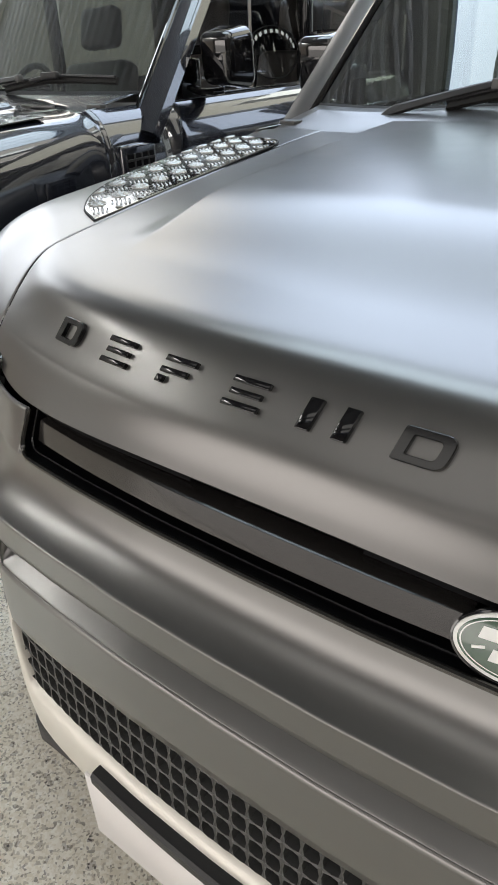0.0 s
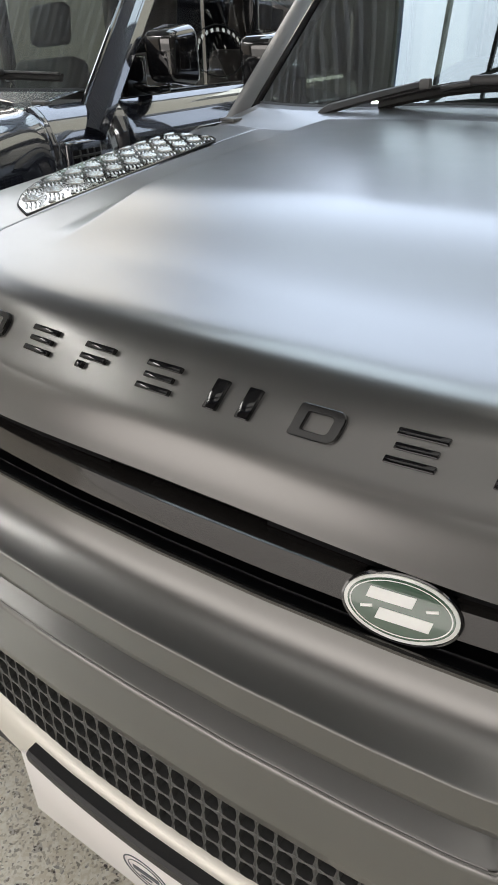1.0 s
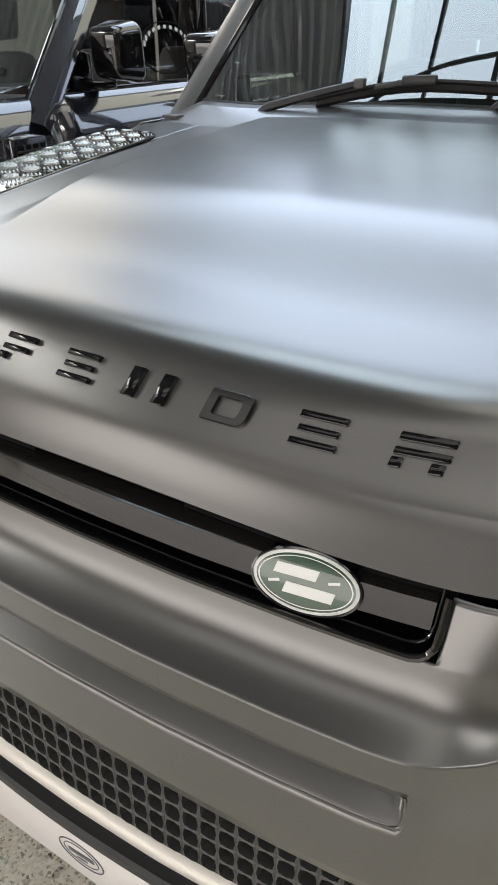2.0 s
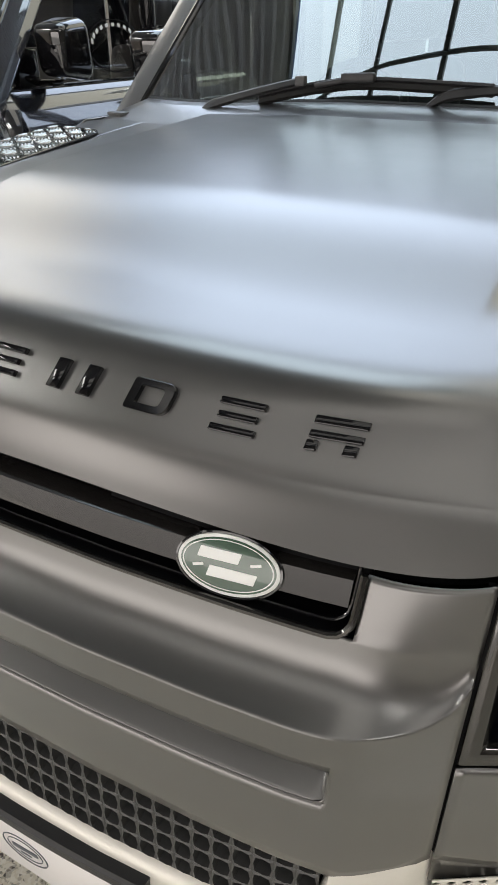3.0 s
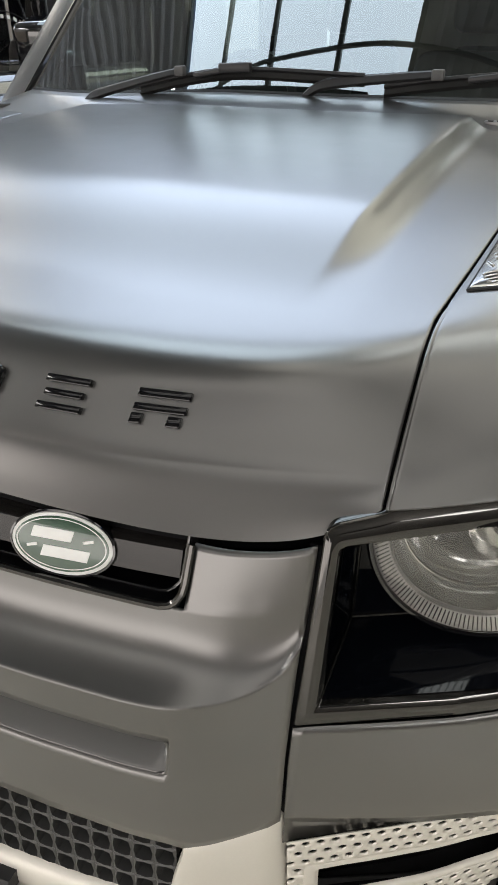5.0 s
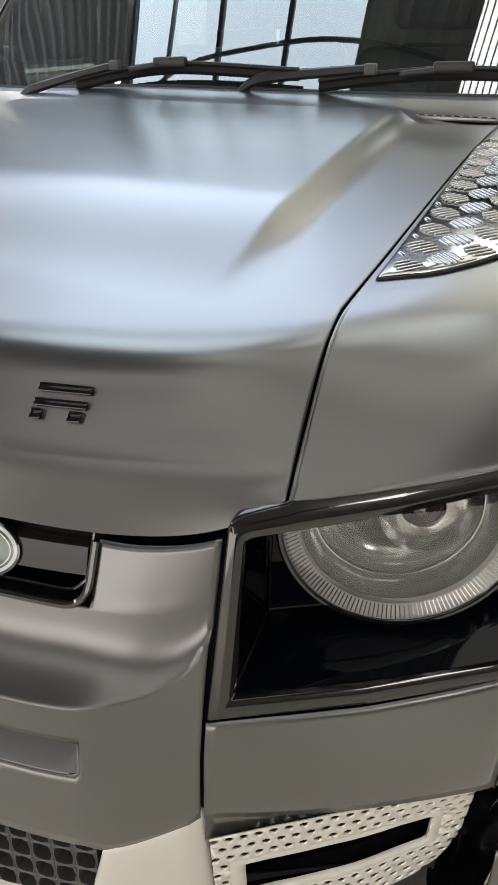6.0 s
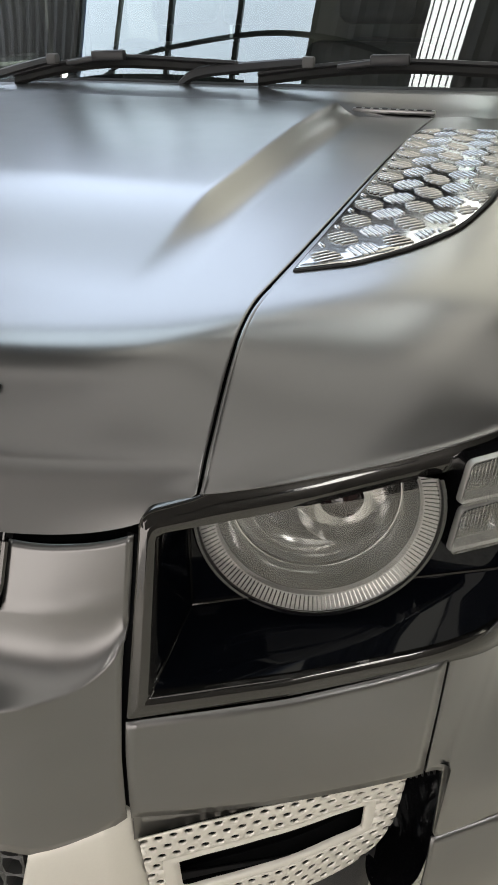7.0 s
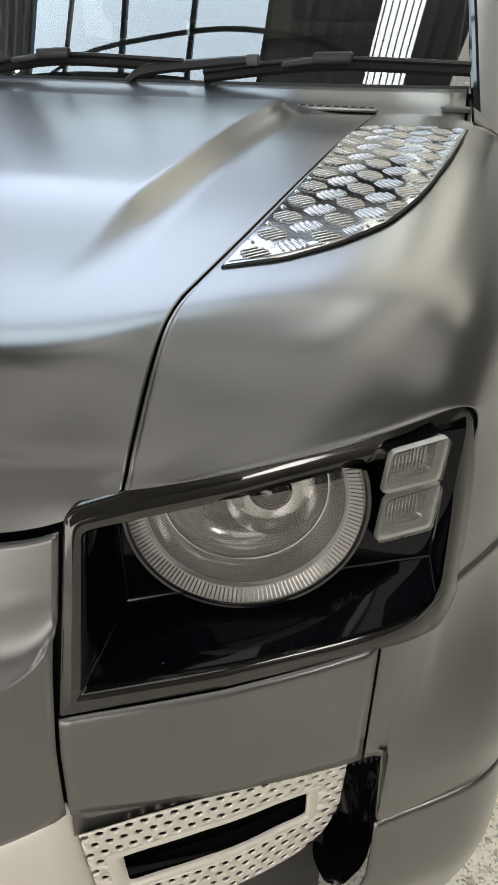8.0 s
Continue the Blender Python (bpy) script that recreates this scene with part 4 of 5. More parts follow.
def tread(root, s):
    """Polished chequer plate let into the wing's top."""
    mir = s < 0
    poly = outline(VENT, [0.003, 0.02, 0.03, 0.04, 0.05, 0.06, 0.012, 0.02, 0.03, 0.02], 4)
    cen = np.mean(np.array(poly), 0)
    f = lambda p, d: (p[0], p[1], float(wing_top(p[0], p[1])) + d)
    # inset sheet
    bm = bmesh.new()
    rings = []
    for k, d in ((1.0, 0.0005), (1.0, 0.0035), (0.995, 0.0042)):
        rings.append([f(cen + (np.array(p) - cen) * k, d) for p in poly])
    for k in (0.9, 0.75, 0.6, 0.45, 0.3, 0.15, 0.02):
        rings.append([f(cen + (np.array(p) - cen) * k, 0.0042) for p in poly])
    sheet = part("tread_plate", loops(rings, True), TREAD, root, "polished metal chequer plate on the wing", mirror=mir)
    part("edge_seal", tube(np.array([f(cen + (np.array(p) - cen) * 1.006, 0.001) for p in poly + poly[:1]]), 0.0022, 6, False), RUBBER, sheet, mirror=mir)
    bm = bmesh.new()
    small = [tuple(cen + (np.array(p) - cen) * 0.985) for p in poly]
    # clusters of five rounded bars on a slanted lattice; the bars turn by a right angle from column to column
    for i in range(-2, 8):
        for j in range(-6, 14):
            cx, cy = 0.654 + 0.0368 * i + 0.0055 * j, 0.447 + 0.0325 * i + 0.0645 * j
            a0 = radians(41 if i % 2 == 0 else -49)
            ca, sa = math.cos(a0), math.sin(a0)
            for k in range(5):
                o = (k - 2) * 0.0083
                L = (0.0195, 0.0195, 0.0185, 0.0195, 0.0195)[k] - 0.0022 * abs(k - 2) ** 1.6
                at = lambda t: (cx + ca * t - sa * o, cy + sa * t + ca * o)
                ok = [t for t in np.linspace(-L, L, 9) if inside(at(t), small)]
                if len(ok) < 4:
                    continue
                t0, t1 = ok[0], ok[-1]
                rows = []
                for t, ww, h in ((t0, 0.3, 0.0040), (t0 + 0.0020, 1, 0.0062), (t0 + 0.0050, 1, 0.0066), (t1 - 0.0050, 1, 0.0066), (t1 - 0.0020, 1, 0.0062), (t1, 0.3, 0.0040)):
                    q = np.array(at(t))
                    w = np.array([-sa, ca]) * 0.0026 * ww
                    rows.append([f(q - w, 0.0038), f(q - w * 0.72, 0.35 * 0.0038 + 0.65 * h), f(q - w * 0.3, h), f(q + w * 0.3, h), f(q + w * 0.72, 0.35 * 0.0038 + 0.65 * h), f(q + w, 0.0038)])
                vs = [[bm.verts.new(p) for p in r] for r in rows]
                for u in range(5):
                    for l in range(5):
                        bm.faces.new((vs[u][l], vs[u + 1][l], vs[u + 1][l + 1], vs[u][l + 1]))
    tagged(part("tread_relief", bm, TREAD, sheet, mirror=mir, sharp=60), kind="stuff")


def bonnet(root, paint):
    us = np.unique(np.concatenate([np.linspace(-1, 1, 261), [-0.995, 0.995]]))
    G = bonnet_points(us)
    b = part("bonnet", grid(G), paint, root, "broad bonnet with a raised middle and a rounded nose", thick=0.0015)
    # folded lower edge of the nose
    low = G[-1]
    F = np.stack([low + np.array([0, 0.003, 0.002]), low + np.array([0, 0.006, 0.001]), low + np.array([0, 0.04, 0.006])])
    part("nose_return", grid(F), SHELL, b)


def wing(root, paint, s):
    G = wing_points()
    G[0, :, 0] += 0.0035
    w = part("wing", grid(G), paint, root, thick=0.0015, mirror=s < 0)
    # dark channel under the gap between bonnet and wing
    e = bsp(EDGE, 50)
    C = np.array([[(float(seam(y)) + dx, y + dy, z - 0.016) for dx, dy in ((-0.02, 0.012), (0.02, 0.014))] for y, z in e])
    part("gap_channel", grid(C), SHELL, root, mirror=s < 0)
    # gaps round the lamp and beside the front panel
    C = np.array([[(x, float(skin(0.555, z)) + 0.010, z) for x in (0.543, 0.570)] for z in np.linspace(0.64, 1.02, 12)])
    part("seam_channel", grid(C), SHELL, root, mirror=s < 0)
    C = np.array([[(x, float(skin(x, z)) + 0.012, z) for x in (0.85, 0.862, 0.875)] for z in np.linspace(0.685, 0.86, 6)])
    part("seam_channel", grid(C), SHELL, root, mirror=s < 0)
    lo = bonnet_points(np.linspace(0.2, 0.95, 20))[-1]
    C = np.array([[(p[0], p[1] + 0.014 + k, p[2] - 0.02 + 0.03 * i) for p in lo] for i, k in ((0, 0.0), (1, 0.006))])
    part("seam_channel", grid(C), SHELL, root, mirror=s < 0)


def windscreen_y(x, z):
    return 1.46 + 0.12 * (abs(x) / 0.85) ** 2 + (z - 1.295) * 1.06


def cabin(root, paint, glass_mat, side_glass):
    # cowl between bonnet and glass
    xs = np.linspace(-0.885, 0.885, 50)
    G = []
    for t in np.linspace(0, 1, 8):
        row = []
        for x in xs:
            yb = 1.258
            yw = windscreen_y(x, 1.292)
            z0 = float(np.interp(abs(x), [0, 0.50, 0.60, 0.72, 0.89], [1.266, 1.260, 1.250, 1.249, 1.249]))
            row.append((x, yb + (yw - yb) * t, z0 - 0.004 * math.sin(min(1, t * 2) * 3.1416) + (1.298 - z0) * t))
        G.append(row)
    cw = part("cowl", grid(np.array(G)), paint, root, "cowl panel below the windscreen", thick=0.003)
    for x0 in (0.52,):
        vent = part("cowl_vent", box(x0, x0 + 0.18, 1.335, 1.352, 1.264, 1.2745, 0.003), ALLOY, cw)
        for k in range(9):
            part("fin", box(x0 + 0.008 + 0.019 * k, x0 + 0.020 + 0.019 * k, 1.3335, 1.348, 1.2735, 1.2755, 0.001), PLASTIC, vent)
    for s in (-1, 1):
        part("hinge", moved(box(-0.03, 0.03, -0.018, 0.018, -0.004, 0.007, 0.003), pose(s * 0.865, 1.40, 1.270, 0, 0, s * 10)), GREYPL, cw)
    # glass with a black border
    zs = np.linspace(1.29, 1.86, 14)
    xw = lambda z: 0.895 - 0.20 * (z - 1.29)
    G = np.array([[(u * xw(z), windscreen_y(u * xw(z), z), z) for u in np.linspace(-1, 1, 61)] for z in zs])
    part("windscreen", grid(G), glass_mat, root, "raked windscreen reflecting bright roof lights").visible_shadow = False
    G = np.array([[(x, windscreen_y(x, z) - 0.002, z) for x in np.linspace(-0.89, 0.89, 31)] for z in (1.290, 1.304)])
    part("screen_seal", grid(G), RUBBER, root, thick=0.004)
    # screen pillars
    for s in (-1, 1):
        P = np.array([(s * (xw(z) + 0.012), windscreen_y(xw(z), z) + 0.002, z) for z in np.linspace(1.235, 1.90, 10)])
        part("pillar_trim", tube(P, 0.011, 8), PIANO, root, "gloss-black screen edge trim")
        P2 = np.array([(s * (xw(z) + 0.036), windscreen_y(xw(z), z) + 0.014, z) for z in np.linspace(1.17, 1.90, 10)])
        A, B = np.array([1.0, 0, 0]), np.array([0, 0.72, -0.69])
        part("pillar", sweep(P2 + np.array([0, 0.03, 0]), [(-0.020, -0.030), (0.040, -0.026), (0.075, -0.014), (0.085, 0.018), (0.060, 0.045), (-0.010, 0.040)], [(A * s, B)] * 10), paint, root, sharp=30)
    # roof, body sides, doors, rear
    part("roof", box(-0.79, 0.79, 2.02, 4.55, 1.88, 1.96, 0.035, 4), paint, root)
    for s in (-1, 1):
        for name, y0, y1 in (("front_door", 1.62, 2.72), ("rear_door", 2.73, 3.62)):
            ys = np.linspace(y0, y1, 10)
            prof = [(0.40, 0.975), (0.46, 1.005), (0.62, 1.014), (0.80, 1.012), (1.00, 1.014), (1.10, 1.006), (1.17, 0.985), (1.23, 0.955), (1.255, 0.93)]
            S = bsp(prof, 20)
            door = part(name, grid(np.array([[(s * x, y, z) for y in ys] for z, x in S])), paint, root, thick=0.006)
            part("door_handle", moved(box(-0.012, 0.014, -0.09, 0.09, -0.014, 0.014, 0.008), pose(s * 1.012, y1 - 0.14, 1.10)), PIANO, door)
            part("belt_trim", box(min(s * 0.905, s * 0.925), max(s * 0.905, s * 0.925), y0, y1, 1.252, 1.272, 0.004), PIANO, door)
            yf = y0 + (0.05 if name == "front_door" else 0.0)
            G = np.array([[(s * (0.905 - 0.14 * (z - 1.265)), y + (0.0 if name == "rear_door" or k else (z - 1.265) * 0.62), z) for k, y in enumerate((yf, y1 - 0.05))] for z in (1.265, 1.55, 1.86)])
            part("door_window", grid(G), side_glass, door, smooth=False).visible_shadow = False
            G2 = box(min(s * 0.86, s * 0.915), max(s * 0.86, s * 0.915), y1 - 0.05, y1 + 0.01, 1.26, 1.88, 0.006)
            part("window_post", G2, PIANO, door)
        part("rear_quarter", box(min(s * 0.86, s * 0.97), max(s * 0.86, s * 0.97), 3.63, 4.62, 0.55, 1.88, 0.05, 3), paint, root)
        part("sill", box(min(s * 0.80, s * 0.96), max(s * 0.80, s * 0.96), 1.35, 3.6, 0.34, 0.44, 0.02), PLASTIC, root)
        # side of the body between wing and door, with its vent
        S = bsp([(0.62, 1.016), (0.80, 1.016), (0.92, 1.016), (1.02, 1.014), (1.10, 1.006), (1.16, 0.99), (1.21, 0.965), (1.245, 0.935), (1.262, 0.905)], 20)
        part("wing_rear", grid(np.array([[(s * x, y, z) for y in np.linspace(1.295, 1.615, 8)] for z, x in S])), paint, root, thick=0.005)
        sv = part("side_vent", box(min(s * 0.99, s * 1.021), max(s * 0.99, s * 1.021), 1.35, 1.52, 0.96, 1.155, 0.012, 3), paint, root, "side vent with a black slatted insert")
        part("insert", box(min(s * 0.995, s * 1.023), max(s * 0.995, s * 1.023), 1.372, 1.505, 0.975, 1.125, 0.004), SHELL, sv)
        for k in range(5):
            part("slat", box(min(s * 1.008, s * 1.028), max(s * 1.008, s * 1.028), 1.372, 1.505, 0.988 + 0.028 * k, 0.996 + 0.028 * k, 0.002), PLASTIC, sv)
        for k in range(3):
            part("slat", box(min(s * 1.008, s * 1.027), max(s * 1.008, s * 1.027), 1.402 + 0.034 * k, 1.409 + 0.034 * k, 0.975, 1.125, 0.002), PLASTIC, sv)
        # door mirror
        mm = part("door_mirror", moved(mirror_shell(), pose(s * 1.06, 1.90, 1.395)), PIANO, root, "large gloss-black door mirror", sharp=40)
        part("mirror_arm", moved(box(-0.09, 0.06, -0.035, 0.035, -0.012, 0.012, 0.008), pose(s * 0.96, 1.90, 1.282)), PIANO, mm)
        part("mirror_foot", moved(box(-0.02, 0.02, -0.06, 0.06, -0.04, 0.10, 0.012), pose(s * 0.912, 1.84, 1.30)), PIANO, mm)
    part("tailgate", box(-0.86, 0.86, 4.60, 4.68, 0.55, 1.88, 0.03), paint, root)
    part("underbody", box(-0.80, 0.80, 0.30, 4.55, 0.30, 0.62, 0.03), SHELL, root)
    part("engine_bay", box(-0.55, 0.55, 0.25, 1.50, 0.62, 1.10, 0.02), SHELL, root)
    part("bulkhead", box(-0.86, 0.86, 1.56, 1.60, 0.62, 1.24, 0.01), SHELL, root)


def mirror_shell():
    """Rounded trapezium housing."""
    bm = box(-0.09, 0.09, -0.08, 0.08, -0.105, 0.105, 0.042, 5)
    for v in bm.verts:
        if v.co.y < 0:
            v.co.x *= 0.84
            v.co.z *= 0.86
        v.co.y -= 0.10 * v.co.z
        v.co.x *= 1 + 0.25 * v.co.z
    return bm


def interior(root):
    part("dashboard", box(-0.78, 0.78, 1.66, 1.98, 1.02, 1.235, 0.05, 4), LEATHER, root)
    t = np.linspace(0, 2 * np.pi, 33)
    m = pose(-0.37, 2.05, 1.20, 68)
    w = part("steering_wheel", moved(tube(np.stack([0.19 * np.cos(t), 0.19 * np.sin(t), 0 * t], 1), 0.016, 8, False), m), LEATHER, root, "dark leather steering wheel")
    part("hub", moved(box(-0.18, 0.18, -0.035, 0.035, -0.02, 0.01, 0.015), m), LEATHER, w)
    for x, y in ((-0.37, 2.50), (0.37, 2.50), (-0.37, 3.35), (0.37, 3.35)):
        b = box(-0.25, 0.25, -0.08, 0.08, -0.35, 0.35, 0.06, 3)
        seat = part("seat", moved(b, pose(x, y, 1.03, -12)), LEATHER, root, "dark leather seat")
        part("headrest", moved(box(-0.135, 0.135, -0.05, 0.05, -0.10, 0.10, 0.04, 3), pose(x, y + 0.10, 1.53, -10)), LEATHER, seat)
        part("cushion", box(x - 0.25, x + 0.25, y - 0.52, y, 0.66, 0.80, 0.05, 3), LEATHER, seat)
    part("inner_mirror", moved(box(-0.13, 0.13, -0.02, 0.02, -0.035, 0.035, 0.015, 3), pose(0, 1.98, 1.74)), PLASTIC, root)


def ribbon(P, w, h):
    """A flat bar along P, w wide across the rake of the glass and h thick."""
    A, B = np.array([0, 0.45, 0.89]), np.array([0, -0.89, 0.45])
    G = np.array([[p + A * a * wi / 2 + B * b * h / 2 for a, b in ((-1, -0.6), (-0.8, 1), (0.5, 1), (1, 0.2), (1, -1), (-1, -1))] for p, wi in zip(P, w)])
    bm = grid(G, closed=True)
    bm.verts.ensure_lookup_table()
    bm.faces.new([bm.verts[i] for i in range(6)])
    bm.faces.new([bm.verts[i] for i in range(len(bm.verts) - 1, len(bm.verts) - 7, -1)])
    bmesh.ops.recalc_face_normals(bm, faces=bm.faces)
    return bm


def wiper(root, base, elbow, clip, cap, tip, heel):
    """Arm from its pivot to the clip, and the blade that lies under it from heel to tip."""
    y = 1.46
    pt = lambda q, d=0.0: np.array([q[0], y + d + 0.10 * max(0, abs(q[0]) - 0.4) ** 2, q[1]])
    P = np.array([pt(base), pt((base[0] + 0.02, (base[1] + elbow[1]) / 2)), pt(elbow), pt((elbow[0] + 0.03, elbow[1] + 0.006)), pt(((elbow[0] + clip[0]) / 2, (elbow[1] + clip[1]) / 2 + 0.003)), pt(clip)])
    Q = bsp(P, 24)
    arm = part("wiper", ribbon(Q, np.interp(np.linspace(0, 1, 24), [0, 0.35, 0.5, 1], [0.018, 0.026, 0.028, 0.017]), 0.010), ARM, root, "grey-black wiper resting at the foot of the glass", sharp=30)
    B = bsp(np.array([pt((heel[0], heel[1]), 0.012), pt(((heel[0] + cap[0]) / 2, (heel[1] + cap[1]) / 2 - 0.006), 0.012), pt((cap[0], cap[1] - 0.020), 0.012), pt(((cap[0] + tip[0]) / 2, (cap[1] + tip[1]) / 2 - 0.012), 0.012), pt((tip[0], tip[1] - 0.004), 0.012)]), 24)
    part("blade", ribbon(B, np.full(24, 0.026), 0.012), RUBBER, arm)
    part("blade_spine", ribbon(B + np.array([0, -0.009, 0.012]), np.full(24, 0.010), 0.010), ARM, arm)
    w = 0.045
    part("blade_cap", moved(box(-w, w, -0.012, 0.012, -0.013, 0.011, 0.006), pose(cap[0], y - 0.012, cap[1] - 0.008, 0, -2)), ARM, arm)
    part("cap_heel", moved(box(-0.05, 0.05, -0.010, 0.010, -0.008, 0.006, 0.005), pose(cap[0] - 0.07, y - 0.010, cap[1] - 0.019, 0, -8)), ARM, arm)
    part("blade_clip", moved(box(-0.014, 0.014, -0.012, 0.012, -0.012, 0.012, 0.004), pose(clip[0], y - 0.012, clip[1] - 0.001)), GREYPL, arm)
    part("pivot", moved(lathe([(0.0, 0.02), (0.014, 0.02), (0.018, 0.012), (0.02, -0.03)], 16), pose(base[0], y, base[1])), PLASTIC, arm)


def settle(root):
    """The body hangs a little lower on one side, as the car stands."""
    for ob in root.children_recursive:
        n = len(ob.data.vertices)
        co = np.zeros(n * 3)
        ob.data.vertices.foreach_get("co", co)
        co = co.reshape(n, 3)
        co[:, 2] -= 0.026 * sstep(-co[:, 0], 0.1, 0.75) * sstep(co[:, 1], 0.35, 1.1) * sstep(co[:, 2], 0.6, 1.0)
        ob.data.vertices.foreach_set("co", co.ravel())


def suv(name, label, paint, at, side_glass):
    root = tagged(new(name), label, "car", "parked cars")
    root.empty_display_size = 0.2
    bonnet(root, paint)
    for s in (-1, 1):
        wing(root, paint, s)
        corner(root, paint, s)
        headlamp(root, s)
        perforated(root, s)
        tread(root, s)
    front_panel(root, paint)
    grille(root, BEZEL)
    badge(root)
    marks(root, MARK)
    lower_grille(root)
    lip(root)
    cabin(root, paint, SCREEN, side_glass)
    interior(root)
    wiper(root, (-0.64, 1.245), (-0.587, 1.297), (-0.285, 1.352), (-0.125, 1.366), (0.212, 1.340), (-0.42, 1.306))
    wiper(root, (0.042, 1.278), (0.096, 1.323), (0.39, 1.355), (0.578, 1.372), (0.885, 1.349), (0.263, 1.314))
    wheels_of(root, paint)
    settle(root)
    root.location = at
    return root


def wheels_of(root, paint):
    for s in (-1, 1):
        for y in (0.845, 3.867):
            m = pose(s * 0.86, y, 0.385, 0, 90 * s)
            ty = part("wheel", moved(lathe([(0.26, -0.11), (0.30, -0.125), (0.36, -0.125), (0.385, -0.10), (0.385, 0.10), (0.36, 0.125), (0.30, 0.125), (0.26, 0.11)], 56), m), TYRE, root, "black tyre on a grey alloy wheel")
            part("rim", moved(lathe([(0.262, 0.11), (0.255, 0.10), (0.24, 0.03), (0.07, 0.06), (0.05, 0.09), (0.0, 0.09)], 40), m), ALLOY, ty)
            for k in range(5):
                part("spoke", moved(box(0.05, 0.25, -0.03, 0.03, 0.05, 0.10, 0.012), m @ pose(0, 0, 0, 0, 0, 72 * k)), ALLOY, ty)
            a = np.linspace(radians(-8), radians(195), 30)
            G = np.array([[(s * x, y + r * math.cos(t), 0.385 + r * math.sin(t)) for t in a] for x, r in ((1.01, 0.525), (1.035, 0.515), (1.058, 0.49), (1.062, 0.46), (1.05, 0.445), (0.95, 0.445))])
            part("arch_flare", grid(G), paint, root, thick=0.003)


# ---------------------------------------------------------------- the hall
def structure(name, bm, mat, label, smooth=False):
    return tagged(part(name, bm, mat, None, label, smooth), kind="structure")


HX0, HX1, HY0, HY1, HZ = -9.0, 9.0, -8.0, 14.0, 6.0
structure("floor", box(HX0, HX1, HY0, HY1, -0.15, 0.0), FLOOR, "pale resin floor with brown and grey stone flakes")
WY0, WY1, WZ0, WZ1 = 0.6, 10.2, 2.2, 5.7
for k, (y0, y1, z0, z1) in enumerate(((HY0, HY1, -0.15, WZ0), (HY0, HY1, WZ1, HZ + 0.2), (HY0, WY0, WZ0, WZ1), (WY1, HY1, WZ0, WZ1))):
    structure("wall_west_%d" % (k + 1), box(HX0 - 0.2, HX0, y0, y1, z0, z1), BROWN if k == 0 else WALL, "brown boarded wall below a broad window" if k == 0 else "painted pale hall wall round a broad window")
structure("backdrop_west", grid(np.array([[(HX0 - 0.6, y, z) for y in (WY0 - 0.5, WY1 + 0.5)] for z in (WZ0 - 0.5, WZ1 + 0.5)])), WEST, "bright daylight outside the window")
wb = structure("window_3", box(HX0 - 0.12, HX0 - 0.04, WY0, WY1, WZ0, WZ0 + 0.08), STEEL, "broad window with dark steel bars")
for k in range(8):
    part("mullion", box(HX0 - 0.11, HX0 - 0.05, WY0 + 1.3 * k - 0.05, WY0 + 1.3 * k + 0.05, WZ0 + 0.08, WZ1), STEEL, wb, smooth=False)
for z in (3.2, 4.4):
    part("transom", box(HX0 - 0.105, HX0 - 0.055, WY0, WY1, z - 0.04, z + 0.04), STEEL, wb, smooth=False)
for nm, a in (("wall_east", (HX1, HX1 + 0.2, HY0, HY1)), ("wall_north", (HX0, HX1, HY1, HY1 + 0.2))):
    structure(nm, box(a[0], a[1], a[2], a[3], -0.15, HZ + 0.2), DARKWALL if nm == "wall_east" else WALL, "brown boarded hall wall" if nm == "wall_east" else "painted pale hall wall")
# the wide open doorway behind the camera
DX0, DX1, DZ = -8.5, 3.5, 3.3
for k, (x0, x1, z0) in enumerate(((HX0, DX0, -0.15), (DX1, HX1, -0.15), (DX0, DX1, DZ))):
    structure("wall_south_%d" % (k + 1), box(x0, x1, HY0 - 0.2, HY0, z0, HZ + 0.2), DARKWALL, "brown boarded wall beside the open doorway")
structure("backdrop_yard", grid(np.array([[(x, HY0 - 1.5, z) for x in (DX0 - 1.5, DX1 + 1.5)] for z in (0.75, DZ + 1.0)])), YARD, "bright yard outside the doorway")
# upright dimmer sheet stands in for the ground outside
structure("backdrop_paving", grid(np.array([[(x, HY0 - 1.49, z) for x in (DX0 - 1.5, DX1 + 1.5)] for z in (-0.15, 0.755)])), YARD_LOW, "dimmer lower part of the glowing yard backdrop")
# roof sheets between the roof lights: (from, to) in x
# several of these are unseen fill sheets, added to brighten floor and car
LIGHTS = [(-8.8, -7.4, WEST_FILL, -7.0, -3.2), (-3.68, -0.13, DAY, 1.2, 4.4), (1.12, 1.60, DAYW, 1.35, 4.4), (2.15, 3.6, SIDE, 0.5, 4.6), (0.9, 3.4, DIM, -4.6, 0.45), (-8.8, -6.5, WARM, 3.9, 7.2), (0.0, 1.06, SIDE, 2.7, 4.6), (0.0, 0.86, SIDE, -0.9, 1.2), (6.4, 8.8, EAST_FILL, -7.8, -4.4), (3.4, 8.6, FARSIDE, 0.2, 3.0)]
PANELS = [(-6.4, 0.2, 4.7, 9.4, MILK, "milky translucent roof sheets lit by daylight"), (-6.4, -1.9, 9.4, 13.5, MILK, "milky translucent roof sheets lit by daylight"),
          (0.5, 8.0, 4.7, 9.4, OLIVE, "yellowed translucent roof sheets lit by daylight"), (-0.1, 1.2, 9.4, 13.9, BRIGHT, "clear roof sheet lit by daylight"), (1.9, 3.4, 9.4, 13.9, OLIVE, "yellowed translucent roof sheets lit by daylight")]
LY0, LY1 = 1.2, 4.4
roof_bm = bmesh.new()


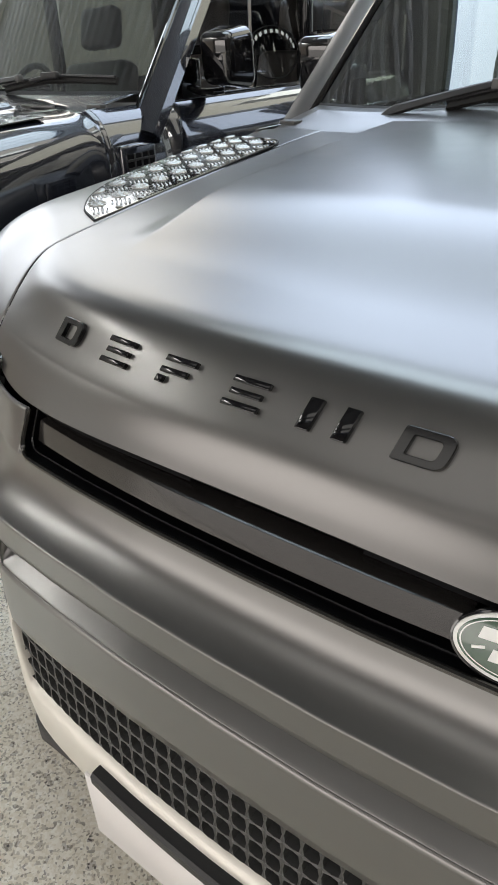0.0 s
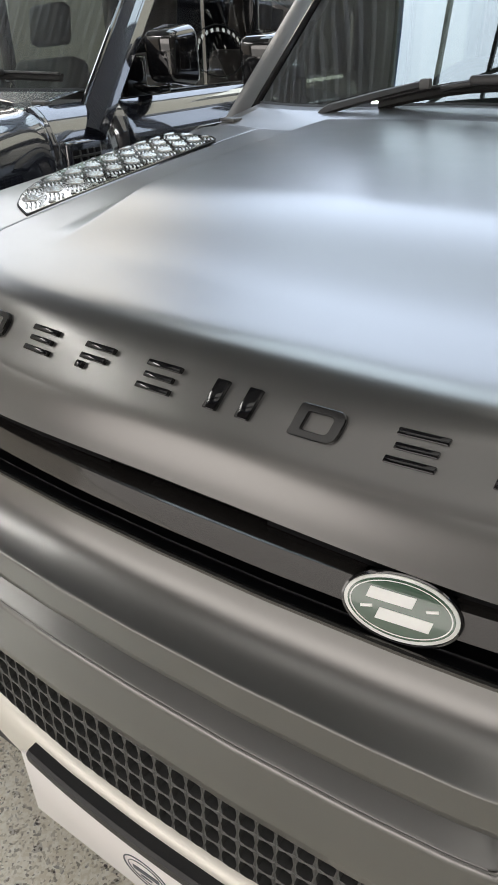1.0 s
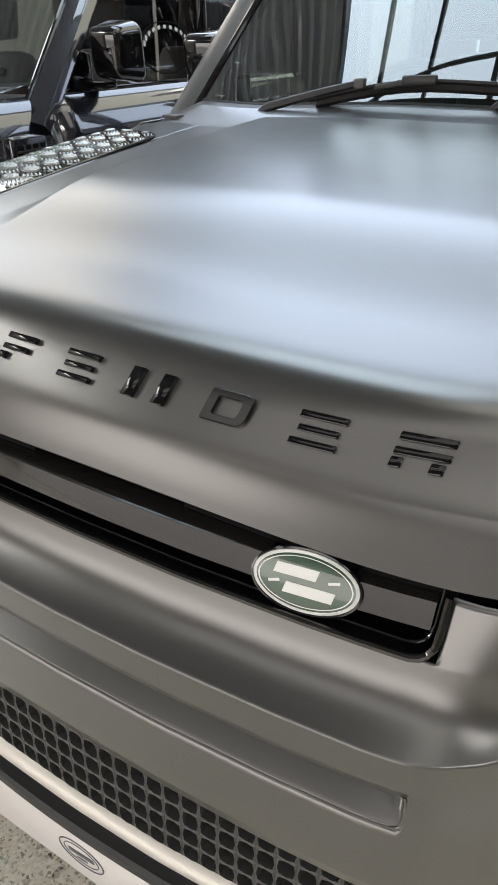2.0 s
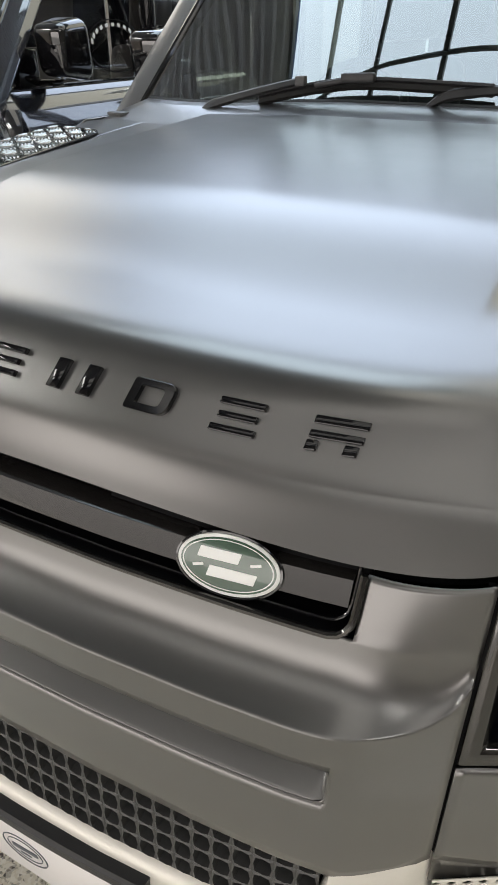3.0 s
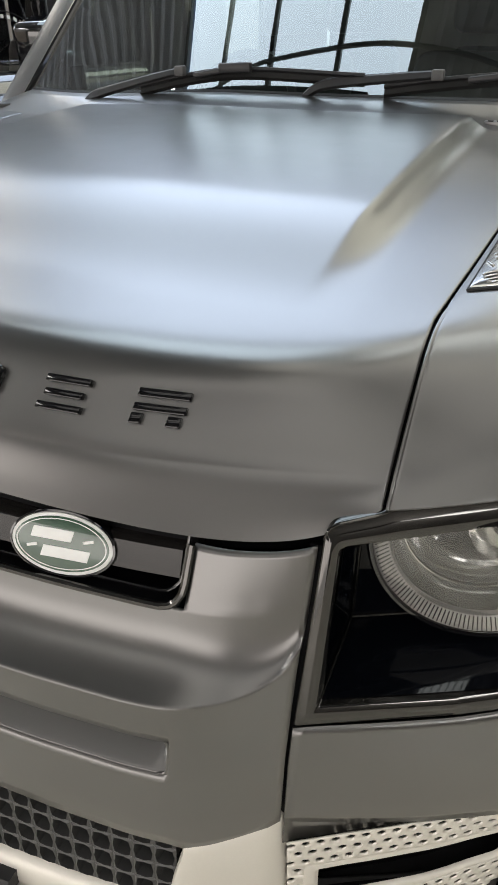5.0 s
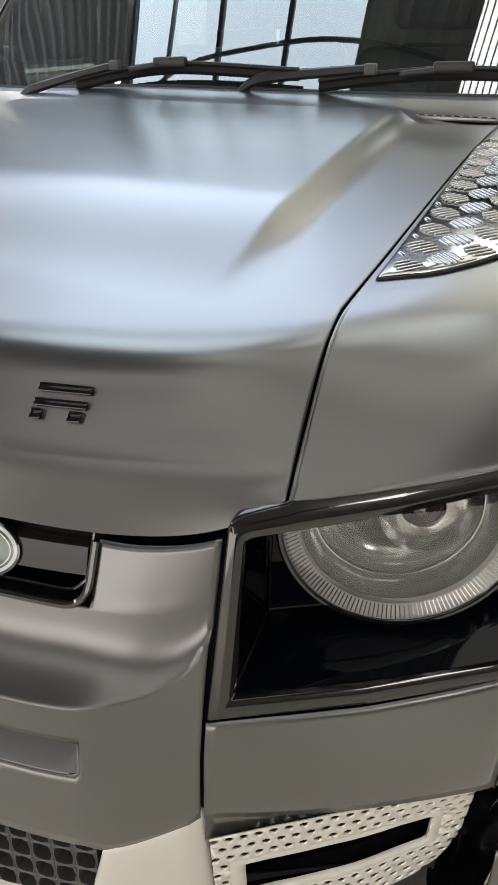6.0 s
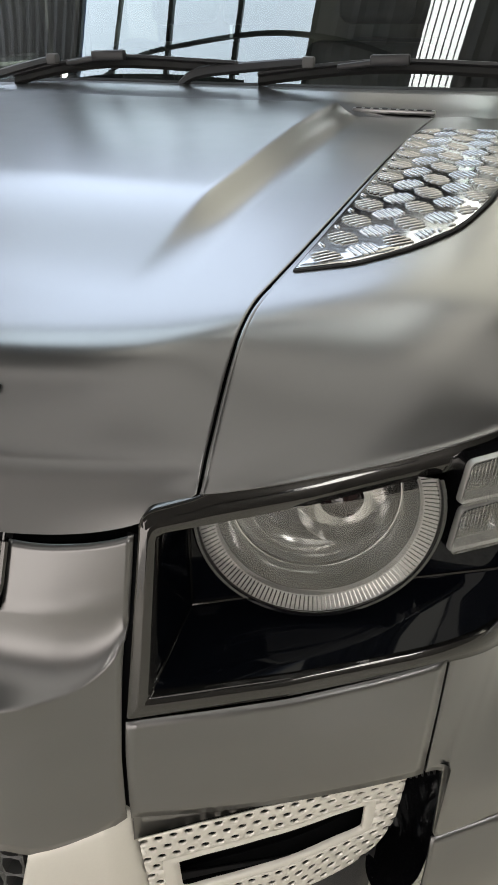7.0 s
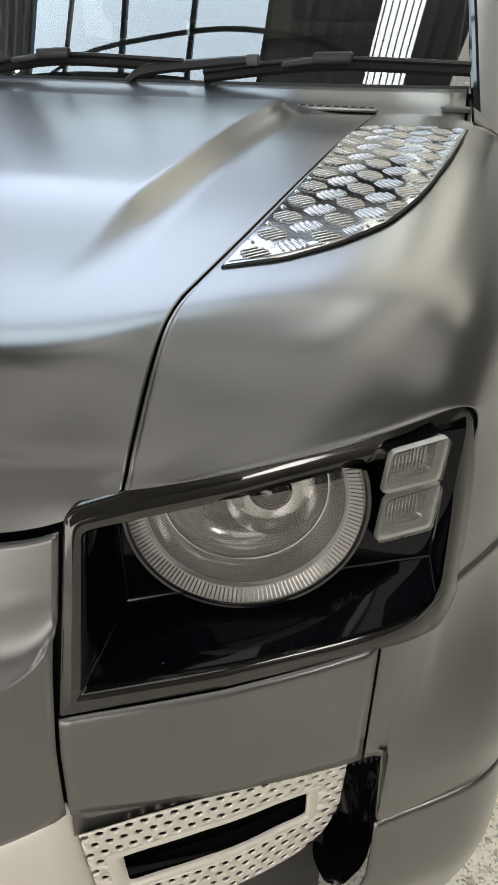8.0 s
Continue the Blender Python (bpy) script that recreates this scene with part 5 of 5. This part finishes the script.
def sheet(x0, x1, y0, y1):
    n = max(2, int((x1 - x0) / 0.05))
    xs = np.linspace(x0, x1, n)
    add(roof_bm, grid(np.array([[(x, y, HZ + 0.02 * math.sin(x * 2 * math.pi / 0.2)) for x in xs] for y in (y0, y1)])))


# unseen fill strip behind the camera
LIGHTS += [(-4.0, 4.2, REAR_FILL, -7.4, -4.65)]
holes = [(a, b, y0, y1) for a, b, _, y0, y1 in LIGHTS] + [p[:4] for p in PANELS]
cx_ = sorted({HX0, HX1} | {v for h in holes for v in h[:2]})
cy_ = sorted({HY0, HY1} | {v for h in holes for v in h[2:]})
for x0, x1 in zip(cx_, cx_[1:]):
    for y0, y1 in zip(cy_, cy_[1:]):
        xm, ym = (x0 + x1) / 2, (y0 + y1) / 2
        if not any(a < xm < b and c < ym < d for a, b, c, d in holes):
            sheet(x0, x1, y0, y1)
structure("ceiling", roof_bm, ROOF, "corrugated dark grey roof sheets")
for k, (a, b, mat, y0, y1) in enumerate(LIGHTS):
    G = np.array([[(x, y, HZ + 0.12) for x in (a - 0.05, b + 0.05)] for y in (y0, y1)])
    structure("backdrop_sky_%d" % (k + 1), grid(G), mat, "glowing sheet above a roof opening, for daylight or as added fill")
for k, (a, b, y0, y1, mat, label) in enumerate(PANELS):
    G = np.array([[(x, y, HZ + 0.03 + 0.02 * math.sin(x * 2 * math.pi / 0.2)) for x in np.linspace(a, b, int((b - a) * 25))] for y in (y0, y1)])
    structure("backdrop_roof_light_%d" % (k + 1), grid(G), mat, label)
# glazing bars of the broad roof light
rl = structure("window_1", box(-3.74, -3.68, LY0, LY1, HZ - 0.06, HZ + 0.02), STEEL, "dark steel glazing bars of the roof light")
for x in (-2.88, -1.97, -1.05, -0.13):
    part("glazing_bar", box(x - 0.03, x + 0.03, LY0, LY1, HZ - 0.06, HZ + 0.02), STEEL, rl, smooth=False)
for y in (1.2, 4.4):
    part("glazing_bar", box(-3.68, -0.13, y - 0.03, y + 0.03, HZ - 0.05, HZ + 0.03), STEEL, rl, smooth=False)
for y in (-5.5, -1.5, 4.55, 13.6):
    structure("trim_beam", box(HX0, HX1, y - 0.08, y + 0.08, HZ - 0.55, HZ - 0.25), STEEL, "dark steel roof beam")

arch = bsp([(-3.6, 1.58, 5.90), (-2.9, 1.62, 5.94), (-2.3, 1.66, 5.95), (-1.7, 1.66, 5.95), (-1.2, 1.68, 5.95), (-0.7, 1.71, 5.95), (-0.2, 1.71, 5.95), (0.5, 1.69, 5.93), (1.1, 1.64, 5.86)], 40)
structure("trim_arch", tube(arch, 0.022, 10), STEEL, "dark green bent steel tie under the roof light", True)
rib_root = None
for k in range(6):
    rb = part("sheet_rib", box(1.155 + 0.078 * k, 1.170 + 0.078 * k, 1.35, 4.4, HZ + 0.03, HZ + 0.05), ROOF, rib_root, smooth=False)
    if rib_root is None:
        rb.name = "window_2"
        rib_root = tagged(rb, "corrugated clear roof sheet with raised ribs", kind="structure")
bay = tagged(new("pendant_lamp"), "round high-bay pendant lamp, switched on", "lamp")
bay.location = (-3.70, 1.89, 5.60)
part("shade", lathe([(0.03, 0.20), (0.05, 0.18), (0.06, 0.06), (0.085, 0.0), (0.088, 0.0), (0.065, 0.07), (0.055, 0.19)], 32), STEEL, bay)
part("lamp_disc", lathe([(0.066, 0.02), (0.0, 0.015)], 32), BAY, bay)
part("hanger", tube(np.array([(0, 0, 0.18), (0, 0, 0.385)]), 0.006, 6), STEEL, bay)

suv("grey_suv", "satin grey off-road car parked on a flaked resin floor", SATIN, (0, 0, 0), TINTED)
navy = suv("navy_suv", "dark navy gloss off-road car parked beside the grey one", NAVY, (-2.54, -0.02, 0), TINTED)
# round mark added at the navy car's front door glass for lettering beyond it
mst = pose(0.8925, 2.44, 1.395, 90, 0, 90) @ pose(0, 0, 0, -8)
mark_ring = part("window_sticker", moved(loops([[(x * s, y * s, 0.0) for x, y in ellipse(0.20, 0.105, 64)] for s in (1.0, 0.955)]), mst), SHELL, navy, "round mark at the door glass for lettering beyond it", smooth=False)
for k in range(11):
    a = radians(15 + 15 * k)
    part("printed_bar", moved(box(-0.010, 0.010, -0.007, 0.007, 0.0, 0.0006), mst @ Matrix.Translation((0.165 * math.cos(a), 0.083 * math.sin(a), 0.001)) @ pose(0, 0, 0, 0, 0, 15 + 15 * k - 90)), BWHITE, mark_ring)
